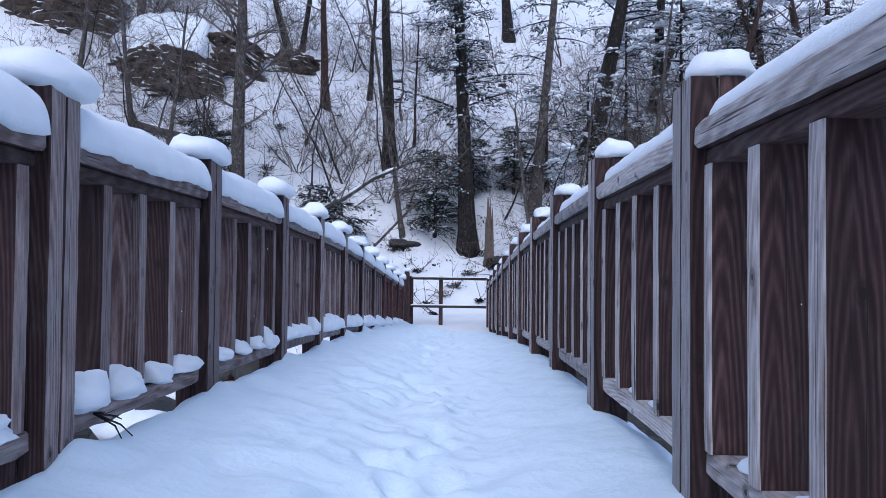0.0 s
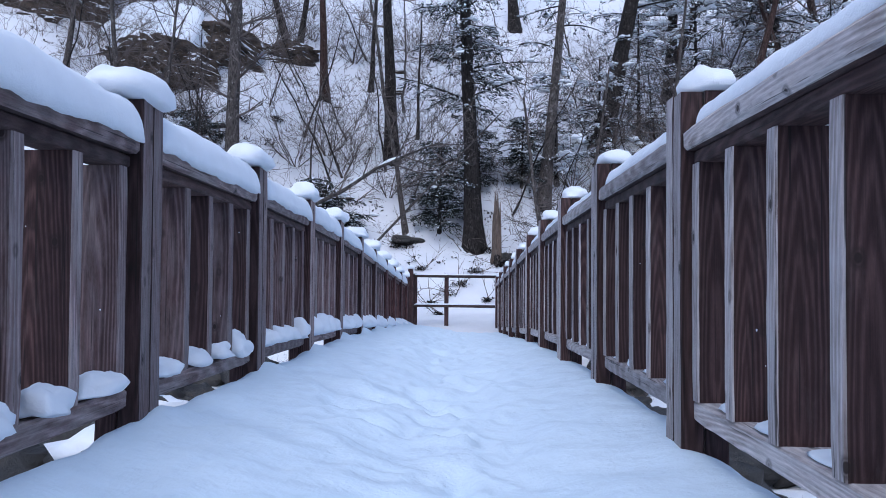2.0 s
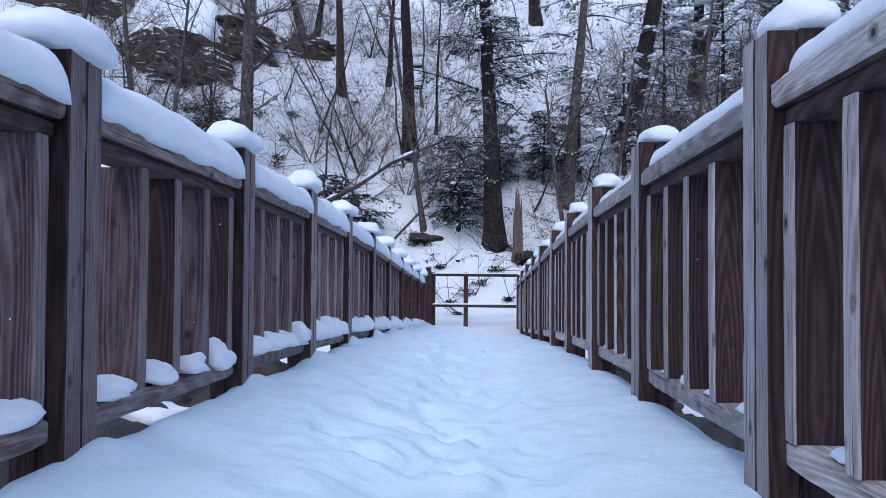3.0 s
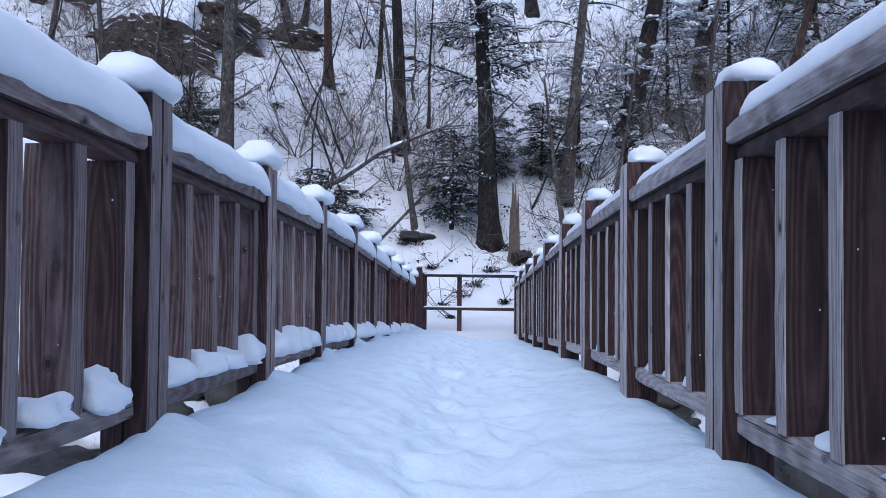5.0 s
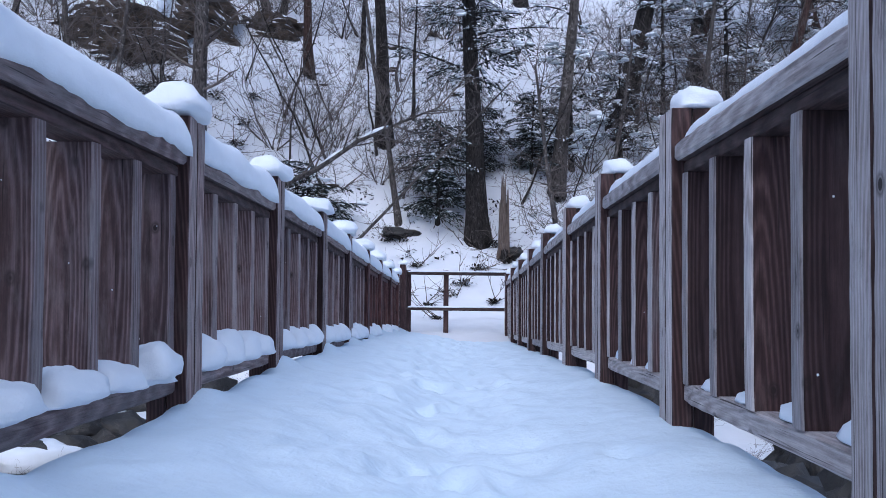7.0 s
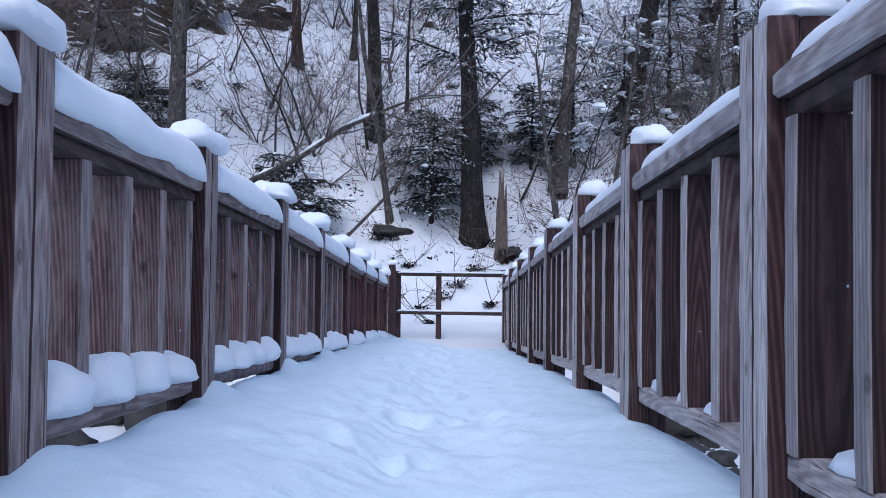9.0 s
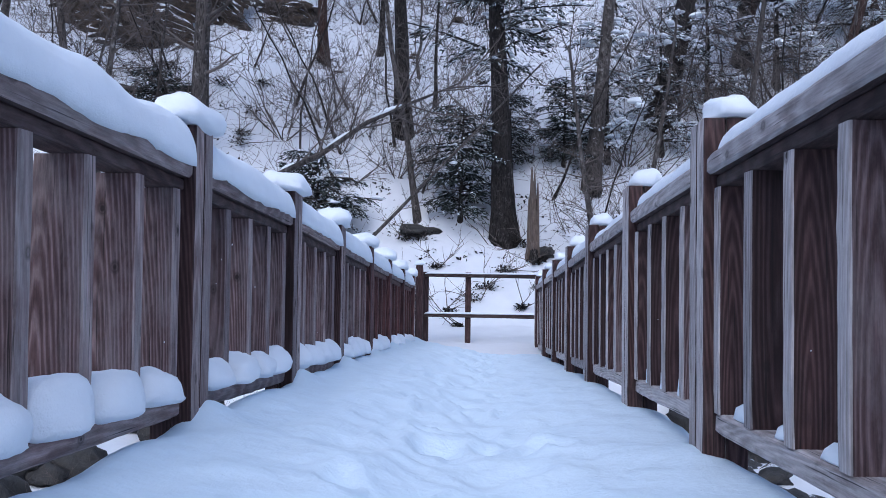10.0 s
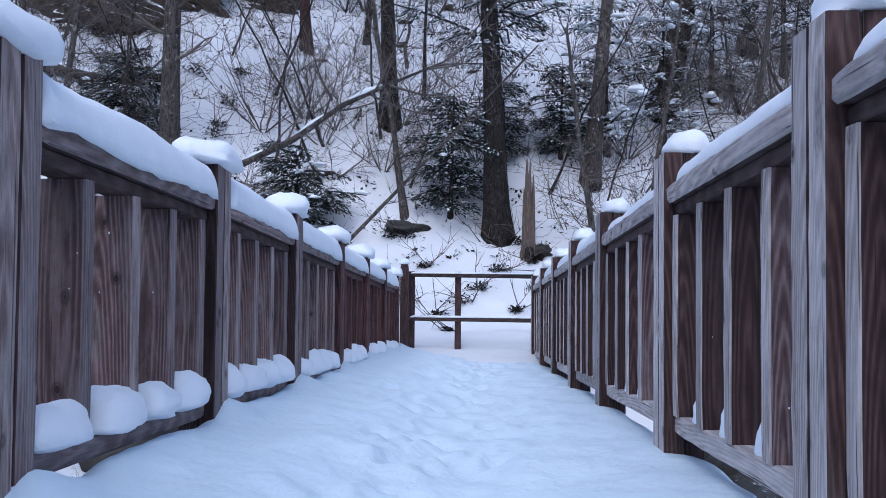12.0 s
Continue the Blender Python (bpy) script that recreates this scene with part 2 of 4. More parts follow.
# ---- mesh helpers ----
class Geo:
    """Gathers vertices, faces and material slots of one mesh."""

    def __init__(self):
        self.v, self.f, self.m = [], [], []

    def tube(self, pts, radii, sides=5, slot=0, cap=True):
        base = len(self.v)
        n = len(pts)
        for i, p in enumerate(pts):
            d = (pts[min(i + 1, n - 1)] - pts[max(i - 1, 0)])
            d = d.normalized() if d.length > 1e-9 else Vector((0, 0, 1))
            a = d.cross(Vector((0.31, 0.95, 0.05)) if abs(d.z) > 0.8 else Vector((0, 0, 1))).normalized()
            b = d.cross(a)
            for k in range(sides):
                w = 2 * math.pi * k / sides
                self.v.append(p + radii[i] * (math.cos(w) * a + math.sin(w) * b))
        for i in range(n - 1):
            for k in range(sides):
                q = base + i * sides
                self.f.append((q + k, q + (k + 1) % sides, q + sides + (k + 1) % sides, q + sides + k))
                self.m.append(slot)
        if cap:
            self.f.append(tuple(base + k for k in range(sides))[::-1])
            self.f.append(tuple(base + (n - 1) * sides + k for k in range(sides)))
            self.m += [slot, slot]

    def leaf(self, p, d, side, length, width, slot=0):
        q = len(self.v)
        self.v += [p, p + d * length * 0.5 + side * width, p + d * length, p + d * length * 0.5 - side * width]
        self.f.append((q, q + 1, q + 2, q + 3))
        self.m.append(slot)

    def box(self, lo, hi, slots=None):
        q = len(self.v)
        for z in (lo[2], hi[2]):
            for x, y in ((lo[0], lo[1]), (hi[0], lo[1]), (hi[0], hi[1]), (lo[0], hi[1])):
                self.v.append(Vector((x, y, z)))
        fs = [(3, 2, 1, 0), (4, 5, 6, 7), (0, 1, 5, 4), (1, 2, 6, 5), (2, 3, 7, 6), (3, 0, 4, 7)]
        for i, f in enumerate(fs):
            self.f.append(tuple(q + k for k in f))
            self.m.append(slots[i] if slots else 0)

    def lump(self, centre, size, rough=0.25, rings=5, seg=8, slot=0, flat=0.0, seed=0.0):
        q = len(self.v)
        centre = Vector(centre)
        rows_ = []
        for i in range(rings + 1):
            th = math.pi * i / rings
            row = []
            for k in range(1 if i in (0, rings) else seg):
                w = 2 * math.pi * k / seg
                d = Vector((math.sin(th) * math.cos(w), math.sin(th) * math.sin(w), math.cos(th)))
                r = 1 + rough * noise.noise(d * 1.6 + centre * 3.1 + Vector((seed, seed, seed)))
                z = d.z * r
                if z < 0:
                    z *= 1 - flat
                row.append(len(self.v))
                self.v.append(centre + Vector((d.x * r * size[0], d.y * r * size[1], z * size[2])))
            rows_.append(row)
        for i in range(rings):
            a, b = rows_[i], rows_[i + 1]
            for k in range(seg):
                if len(a) == 1:
                    self.f.append((a[0], b[k], b[(k + 1) % seg]))
                elif len(b) == 1:
                    self.f.append((a[k], b[0], a[(k + 1) % seg]))
                else:
                    self.f.append((a[k], b[k], b[(k + 1) % seg], a[(k + 1) % seg]))
                self.m.append(slot)

    def mesh(self, name, mats, smooth=True):
        me = bpy.data.meshes.new(name)
        me.from_pydata([tuple(v) for v in self.v], [], self.f)
        for m in mats:
            me.materials.append(m)
        me.polygons.foreach_set("material_index", self.m)
        me.polygons.foreach_set("use_smooth", [smooth] * len(self.f))
        me.update()
        return me


def put(name, me, parent=None, m=None, label=""):
    ob = new(name, me)
    if parent is not None:
        ob.parent = parent
    if m is not None:
        ob.matrix_basis = m
    return tagged(ob, label) if label else ob


def timber(name, size, mats, slots, bevel=0.008, wear=0.003, seed=0.0, seam=False):
    """A timber with eased, slightly worn edges; slots: material of the -z, +z, -y, +x, +y and -x faces; seam: edges keep the unworn material."""
    k = max(range(3), key=lambda i: size[i])
    a, b = [i for i in range(3) if i != k]
    ha, hb, half = size[a] / 2, size[b] / 2, size[k] / 2
    loop = ((-ha + bevel, -hb), (ha - bevel, -hb), (ha, -hb + bevel), (ha, hb - bevel), (ha - bevel, hb), (-ha + bevel, hb), (-ha, hb - bevel), (-ha, -hb + bevel))
    slot_of = {(0, -1): 5, (0, 1): 3, (1, -1): 2, (1, 1): 4, (2, -1): 0, (2, 1): 1}
    sides = (slots[slot_of[b, -1]], slots[slot_of[a, 1]], slots[slot_of[b, 1]], slots[slot_of[a, -1]])
    n = max(4, min(22, round(size[k] / 0.11)))
    q = Geo()
    for i in range(n + 1):
        inset = 0.35 * bevel if i in (0, n) else 0.0
        for c, (u, v) in enumerate(loop):
            at = Vector((seed * 5.3 + c // 2 * 9.1, size[k] * i / n * 6.0, c * 0.7))
            w = wear * noise.noise(at) + 0.6 * wear * noise.noise(at * 3.3)
            p = [0.0, 0.0, 0.0]
            p[k] = -half + size[k] * i / n
            p[a] = u - math.copysign(inset, u) + math.copysign(w, u)
            p[b] = v - math.copysign(inset, v) + math.copysign(w, v)
            q.v.append(Vector(p))
    turn = -1 if k == 1 else 1
    for i in range(n):
        for c in range(8):
            d = (c + 1) % 8
            q.f.append((i * 8 + c, i * 8 + d, i * 8 + 8 + d, i * 8 + 8 + c)[::turn])
            q.m.append(sides[c // 2] if c % 2 == 0 else (min if seam else max)(sides[c // 2], sides[(c // 2 + 1) % 4]))
    q.f += [tuple(range(8))[::-turn], tuple(n * 8 + c for c in range(8))[::turn]]
    q.m += [slots[slot_of[k, -1]], slots[slot_of[k, 1]]]
    return q.mesh(name, mats, False)


# ---- plan of the bridge ----
XL, XR = -1.762, 0.869         # inner faces of the posts
PITCH = 2.471
YR, YL = 3.531, 3.809          # front of the first posts in view
POST_Y, POST_X = 0.31, 0.228
FIN_STEP, FIN = 0.518, 0.10    # balusters: spacing and thickness
SET = {1: 0.05, -1: 0.062}     # how far the balusters stand back from the posts
OFF = {1: (-0.03, -0.03, 0.10, 0.08, 0.01, -0.13, 0.05), -1: (-0.07, -0.09, 0.04, 0.01, -0.03, 0.01, -0.08)}
LAST = 10


def post_y(side, k):
    """Front of the post with that number."""
    return (YR if side > 0 else YL) + k * PITCH + (OFF[side][k] if 0 <= k < 7 else 0)


def fin_y(side, k, i):
    """Middle of a baluster in the bay behind that post, the last one close to the next post."""
    return post_y(side, k + 1) - (0.008 if side > 0 else 0.04) - FIN / 2 - (3 - i) * FIN_STEP


def arch(y):
    """Height of the deck's curve against its crest."""
    q = min(y, 19.5)
    return 0.007 * q - 0.0023 * (q - 4.33) ** 2 - 0.05 * (y - q)


SNOW_Z = EYE - 0.915
RAIL_Z = EYE + 0.487
FOOT_Z = EYE - 0.681
TOP_Z = EYE + 0.78
PROFILE_Y = (-300, -40, -12, 29.6, 32, 33.5, 36, 42, 47, 60, 100, 300)
PROFILE_Z = (120, 16, -1.57, -1.57, -1.3, -0.4, 1.2, 7.0, 10.5, 20, 48, 150)


def ground(x, y):
    """Height of the terrain: the ravine, the path beyond the bridge and the hillside."""
    q = y + 0.5 * max(0.0, -x - 5) * min(1.0, max(0.0, (y - 26) / 6))
    z = EYE + float(np.interp(q, PROFILE_Y, PROFILE_Z))
    z -= 1.3 / (1 + math.exp((y - 26.3) * 2.2)) / (1 + math.exp(-(y + 2.5) * 2.0))
    if y < 33:
        z += max(0.0, abs(x) - 14) * 0.45 * min(1.0, (33 - y) / 6)
    p = Vector((x, y, 0))
    steep = min(1.0, max(0.0, (q - 31) / 5))
    z += 0.10 * noise.noise(p * 1.1) + 0.5 * steep * noise.noise(p * 0.3) + 0.12 * steep * noise.noise(p * 2.3)
    return z


def spaced(segments):
    out = []
    for a, b, step in segments:
        n = max(1, round((b - a) / step))
        out += [a + (b - a) * i / n for i in range(n)]
    return out + [segments[-1][1]]


def sheet(xs, ys, height):
    q = Geo()
    w = len(xs)
    for y in ys:
        for x in xs:
            q.v.append(Vector((x, y, height(x, y))))
    for j in range(len(ys) - 1):
        for i in range(w - 1):
            q.f.append((j * w + i, j * w + i + 1, j * w + w + i + 1, j * w + w + i))
            q.m.append(0)
    return q


gx = spaced([(-260, -60, 25), (-60, -26, 2), (-26, -8, 0.5), (-8, 8, 0.3), (8, 24, 0.5), (24, 60, 2), (60, 260, 25)])
gy = spaced([(-200, -30, 20), (-30, -6, 2), (-6, 26, 0.5), (26, 46, 0.25), (46, 62, 0.6), (62, 130, 4), (130, 300, 25)])
tagged(new("ground", sheet(gx, gy, ground).mesh("ground", [snow_hill])), "snow-covered ravine floor and steep wooded hillside", "ground", kind="structure")


def bed(x, y):
    """Stony bed of the ravine beside the bridge, sinking under the snow at its edges."""
    p = Vector((x, y, 3.0))
    fade = min(1.0, (x - XR) / 0.4, (XR + 3.6 - x) / 0.8, (y - 1.0) / 1.0, (25.0 - y) / 1.5)
    return ground(x, y) - 0.12 + 0.18 * fade + 0.22 * max(0.0, fade) * (noise.noise(p * 1.7) + 0.5 * noise.noise(p * 4.1))


tagged(new("ravine_bed", sheet(spaced([(XR, XR + 3.6, 0.1)]), spaced([(1, 25, 0.12)]), bed).mesh("ravine_bed", [rubble_mat], False)),
       "dark wet stones with thin snow below the bridge", "ground", kind="structure")

# ---- bridge deck and the snow on it ----
rnd = random.Random(4)
PRINTS = [(rnd.gauss(-0.38, 0.26), rnd.uniform(-1, 27), rnd.uniform(-0.35, 0.35), rnd.uniform(0.03, 0.075)) for _ in range(190)]


def deck_snow(x, y):
    u = (x - 0.5 * (XL + XR)) / (0.5 * (XR - XL))
    far = min(1.0, max(0.0, (y - 11) / 14))
    z = SNOW_Z + arch(y) + far * (0.13 - 0.09 * u)
    z += 0.045 * max(0.0, -u) ** 3 - (0.185 - 0.08 * far) * math.exp(-(x + 0.18) ** 2 / 0.45)
    p = Vector((x, y, 0))
    worn = math.exp(-((x + 0.4) / 0.8) ** 2)
    z += 0.03 * noise.noise(p * 1.1) + (0.020 + 0.042 * worn) * noise.noise(Vector((x * 3.1, y * 2.0, 5))) + (0.008 + 0.012 * worn) * noise.noise(Vector((x * 6.5, y * 5, 9)))
    ridge = 1 - 2 * abs(noise.noise(Vector((x * 2.3 + 4, y * 1.7, 1.5))))
    clod = 1 - 2 * abs(noise.noise(Vector((x * 5.2, y * 4.3 + 8, 2.5))))
    z += (0.008 + 0.026 * worn) * ridge + (0.004 + 0.015 * worn) * clod
    for k in range(-2, LAST + 1):            # drifts against the posts
        d2 = ((x - XL) / 0.16) ** 2 + ((y - post_y(-1, k) - 0.30) / 0.22) ** 2
        if d2 < 9:
            z += 0.08 * math.exp(-d2)
        d2 = ((x - XR) / 0.12) ** 2 + ((y - post_y(1, k) - 0.16) / 0.3) ** 2
        if d2 < 9:
            z += 0.03 * math.exp(-d2)
    edge = 0.06 * noise.noise(Vector((y * 1.7, 0, 2)))   # rounded, uneven edge
    out = max(x - (XR + 0.22 + edge), (XL - 0.10 - edge) - x)
    if out > -0.12:
        q = min(1.0, (out + 0.12) / 0.26)
        z -= 0.24 * q * q
    return z


def trodden(x, y, prints):
    z = deck_snow(x, y)
    for px_, py_, turn, deep in prints:
        a, b = x - px_, y - py_
        c, d = math.cos(turn), math.sin(turn)
        a, b = (c * a + d * b) / 0.075, (-d * a + c * b) / 0.16
        r = a * a + b * b
        if r < 6:
            z -= deep * math.exp(-r) - 0.25 * deep * math.exp(-((math.sqrt(r) - 1.5) / 0.4) ** 2)
    return z


dx = spaced([(XL - 0.26, XR + 0.44, 0.036)])
dy = spaced([(-6, -1, 0.4), (-1, 15, 0.045), (15, 29.3, 0.10)])
near_prints = {}
for q in PRINTS:
    for b in range(int(q[1] * 2) - 1, int(q[1] * 2) + 2):
        near_prints.setdefault(b, []).append(q)
deck = sheet(dx, dy, lambda x, y: trodden(x, y, near_prints.get(int(y * 2), ())))
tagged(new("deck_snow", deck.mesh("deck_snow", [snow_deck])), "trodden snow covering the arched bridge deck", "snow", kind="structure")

bridge = tagged(new("bridge_deck"), "dark timber bridge deck on beams under the snow", "bridge", kind="structure")
for x in (XL + 0.1, 0.5 * (XL + XR), XR - 0.1):
    q = Geo()
    for y in spaced([(-5, 28.6, 1.2)])[:-1]:
        za, zb = SNOW_Z + arch(y) - 0.42, SNOW_Z + arch(y + 1.2) - 0.42
        base = len(q.v)
        for yy, zz in ((y, za), (y + 1.2, zb)):
            q.v += [Vector((x - 0.09, yy, zz - 0.3)), Vector((x + 0.09, yy, zz - 0.3)), Vector((x + 0.09, yy, zz)), Vector((x - 0.09, yy, zz))]
        for f in ((0, 1, 2, 3), (7, 6, 5, 4), (0, 4, 5, 1), (1, 5, 6, 2), (2, 6, 7, 3), (3, 7, 4, 0)):
            q.f.append(tuple(base + i for i in f))
            q.m.append(0)
    put("beam", q.mesh("beam", [stained_along], False), bridge)
plank_me = timber("plank", (XR - XL + 0.02, 0.14, 0.05), [rail_across], [0] * 6)
for i in range(220):
    y = -4.5 + i * 0.15
    put("plank", plank_me, bridge, pose(0.5 * (XL + XR), y, SNOW_Z + arch(y) - 0.39, math.degrees(math.atan((arch(y + 0.1) - arch(y)) / 0.1))))
joist_me = timber("joist", (0.55, 0.10, 0.12), [rail_across], [0] * 6)
stub_me = timber("stub", (0.08, 0.08, 0.42), [stained_up], [0] * 6)
for side in (1, -1):
    for k in range(-2, LAST + 1):
        y = post_y(side, k) + 0.16
        x = (XR + 0.25) if side > 0 else (XL - 0.25)
        j = put("joist", joist_me, bridge, pose(x, y, SNOW_Z + arch(y) - 0.32))
        put("stub", stub_me, j, pose(side * 0.2, 0, -0.27))


# ---- railings ----
FLECKS = Geo()
fleck_rnd = random.Random(44)


def railing(side):
    inner = XR if side > 0 else XL
    rail = new("bridge_railing")
    tagged(rail, "weathered brown timber railing along the arched bridge", "railing", "railings of the bridge")
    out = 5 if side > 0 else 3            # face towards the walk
    # slot 1, walk side and top: real wear plus painted-in skylight
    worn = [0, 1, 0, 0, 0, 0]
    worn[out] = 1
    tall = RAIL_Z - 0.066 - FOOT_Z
    # right rail paler than the left: light from the left, held in the colour
    face_up, face_along = (worn_lit_up, worn_lit_along) if side > 0 else (brown_up, brown_along)
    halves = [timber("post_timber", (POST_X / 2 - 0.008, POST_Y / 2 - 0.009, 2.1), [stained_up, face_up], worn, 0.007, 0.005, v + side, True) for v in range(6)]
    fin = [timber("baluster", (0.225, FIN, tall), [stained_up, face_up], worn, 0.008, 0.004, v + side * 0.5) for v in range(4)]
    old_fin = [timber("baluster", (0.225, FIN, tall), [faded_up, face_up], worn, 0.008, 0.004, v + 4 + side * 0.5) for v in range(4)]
    red_half = timber("post_timber", (POST_X / 2 - 0.004, POST_Y / 2 - 0.004, 2.1), [red_up], [0] * 6, 0.012)
    red_fin = timber("baluster", (0.225, 0.10, tall), [red_up], [0] * 6)
    for k in range(-3, LAST + 1):
        y = post_y(side, k)
        red = side < 0 and k >= 7
        post = put("post", None, rail, pose(inner + side * POST_X / 2, y + POST_Y / 2, arch(y) + TOP_Z - 1.05))
        for a in (-1, 1):
            for b in (-1, 1):
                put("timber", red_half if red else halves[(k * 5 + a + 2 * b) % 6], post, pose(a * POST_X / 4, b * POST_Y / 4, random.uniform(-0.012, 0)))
        if k == LAST:
            break
        ya, yb = y + POST_Y, post_y(side, k + 1)
        za, zb = arch(ya), arch(yb)
        length = math.hypot(yb - ya, zb - za)
        tilt = math.degrees(math.atan2(zb - za, yb - ya))
        ym, zm = (ya + yb) / 2, (za + zb) / 2
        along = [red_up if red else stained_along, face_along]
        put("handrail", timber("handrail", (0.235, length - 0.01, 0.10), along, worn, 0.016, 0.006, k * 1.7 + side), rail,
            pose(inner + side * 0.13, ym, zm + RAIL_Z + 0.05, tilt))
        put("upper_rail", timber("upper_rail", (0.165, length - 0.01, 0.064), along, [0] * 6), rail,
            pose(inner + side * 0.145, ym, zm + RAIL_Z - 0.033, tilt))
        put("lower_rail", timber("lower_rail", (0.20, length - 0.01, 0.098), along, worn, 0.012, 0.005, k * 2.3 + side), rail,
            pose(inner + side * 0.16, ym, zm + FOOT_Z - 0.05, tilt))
        for i in range(4):
            yy = fin_y(side, k, i)
            zz = za + (zb - za) * (yy - ya) / (yb - ya)
            for _ in range(fleck_rnd.choice((0, 0, 0, 1, 1, 2))):
                r = fleck_rnd.uniform(0.002, 0.005)
                FLECKS.lump((inner + side * fleck_rnd.uniform(0.09, 0.28), yy - 0.064, zz + fleck_rnd.uniform(FOOT_Z + 0.05, RAIL_Z - 0.2)), (r, r * 0.6, r * 1.2), 0.5, 4, 6)
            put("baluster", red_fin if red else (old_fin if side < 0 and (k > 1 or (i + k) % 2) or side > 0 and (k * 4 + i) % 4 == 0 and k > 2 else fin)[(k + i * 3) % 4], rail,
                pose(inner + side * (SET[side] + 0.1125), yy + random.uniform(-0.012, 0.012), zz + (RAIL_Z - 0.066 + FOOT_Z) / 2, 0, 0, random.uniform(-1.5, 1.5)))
    return rail


railing(1)
railing(-1)
tagged(new("snow_flecks", FLECKS.mesh("snow_flecks", [snow_soft])), "tiny flecks of snow stuck to the balusters", "snow", kind="stuff")


# ---- snow lying on the railings ----
def drape(name, length, width, height, overhang, seed, label, group, nx=14, step=0.06, end=0.13):
    """A rounded roll of snow with its base in the plane z = 0, hanging unevenly over its -x edge."""
    q = Geo()
    along = [end * a for a in (0.0, 0.046, 0.17, 0.385, 0.69, 1.0)]
    n = max(2, round((length - 2 * end) / step))
    ys = along[:-1] + [end + (length - 2 * end) * i / n for i in range(n)] + [length - a for a in along[::-1]]
    for y in ys:
        d = min(y, length - y) / end
        e = math.sqrt(max(0.0, 1 - (1 - min(d, 1.0)) ** 2))
        n1 = noise.noise(Vector((seed, y * 2.1, 0)))
        n3 = noise.noise(Vector((seed + 7, y * 8.0, 0)))
        for i in range(nx + 1):
            w = math.pi * i / nx
            c, sn = math.cos(w), math.sin(w)
            x = -math.copysign(abs(c) ** 0.75, c) * width * 0.5 * (0.75 + 0.25 * e)
            z = abs(sn) ** 0.8 * height * (0.12 + 0.88 * e) * (1 + 0.16 * n1)
            if c > 0:
                hang = overhang * c * c * (0.75 + 0.7 * n1 + 0.35 * n3) * (0.5 + 0.5 * e)
                x -= 0.45 * hang * (1 + n1 * 0.5)
                z -= hang * c
            p = Vector((x * 5 + seed, y * 5, z * 5))
            z += 0.012 * noise.noise(p) * sn + 0.004 * noise.noise(p * 4)
            q.v.append(Vector((x + 0.004 * noise.noise(p * 3.3), y - length / 2, z - 0.004)))
    w1, ny = nx + 1, len(ys) - 1
    for j in range(ny):
        for i in range(nx):
            q.f.append((j * w1 + i, j * w1 + w1 + i, j * w1 + w1 + i + 1, j * w1 + i + 1))
            q.m.append(0)
        q.f.append((j * w1, j * w1 + nx, j * w1 + w1 + nx, j * w1 + w1))
        q.m.append(0)
    q.f.append(tuple(range(w1)))
    q.f.append(tuple(ny * w1 + i for i in range(w1))[::-1])
    q.m += [0, 0]
    ob = new(name, q.mesh(name, [snow_soft]))
    return tagged(ob, label, "snow", group)


def cap(name, size, seed, label, group, rings=12, seg=20, square=0.75, rough=0.24):
    """A settled heap of snow: a flattened, softly squared dome with an uneven rim."""
    q = Geo()
    rows_ = []
    for i in range(rings + 1):
        th = math.pi * i / rings
        row = []
        for k in range(1 if i in (0, rings) else seg):
            w = 2 * math.pi * k / seg
            c, sn, ct, st = math.cos(w), math.sin(w), math.cos(th), math.sin(th) ** 0.8
            d = Vector((math.copysign(abs(c) ** square, c) * st, math.copysign(abs(sn) ** square, sn) * st, math.copysign(abs(ct) ** 0.85, ct)))
            r = 1 + rough * noise.noise(d * 1.3 + Vector((seed * 3, seed, 0))) + 0.3 * rough * noise.noise(d * 3.5 + Vector((seed, 0, 0)))
            row.append(len(q.v))
            z = d.z * r * size[2] * (1 if d.z > 0 else 0.28)
            q.v.append(Vector((d.x * r * size[0], d.y * r * size[1], z)))
        rows_.append(row)
    for i in range(rings):
        a, b = rows_[i], rows_[i + 1]
        for k in range(seg):
            k2 = (k + 1) % seg
            f = (a[0], b[k], b[k2]) if len(a) == 1 else (a[k], b[0], a[k2]) if len(b) == 1 else (a[k], b[k], b[k2], a[k2])
            q.f.append(f)
            q.m.append(0)
    return tagged(new(name, q.mesh(name, [snow_soft])), label, "snow", group)


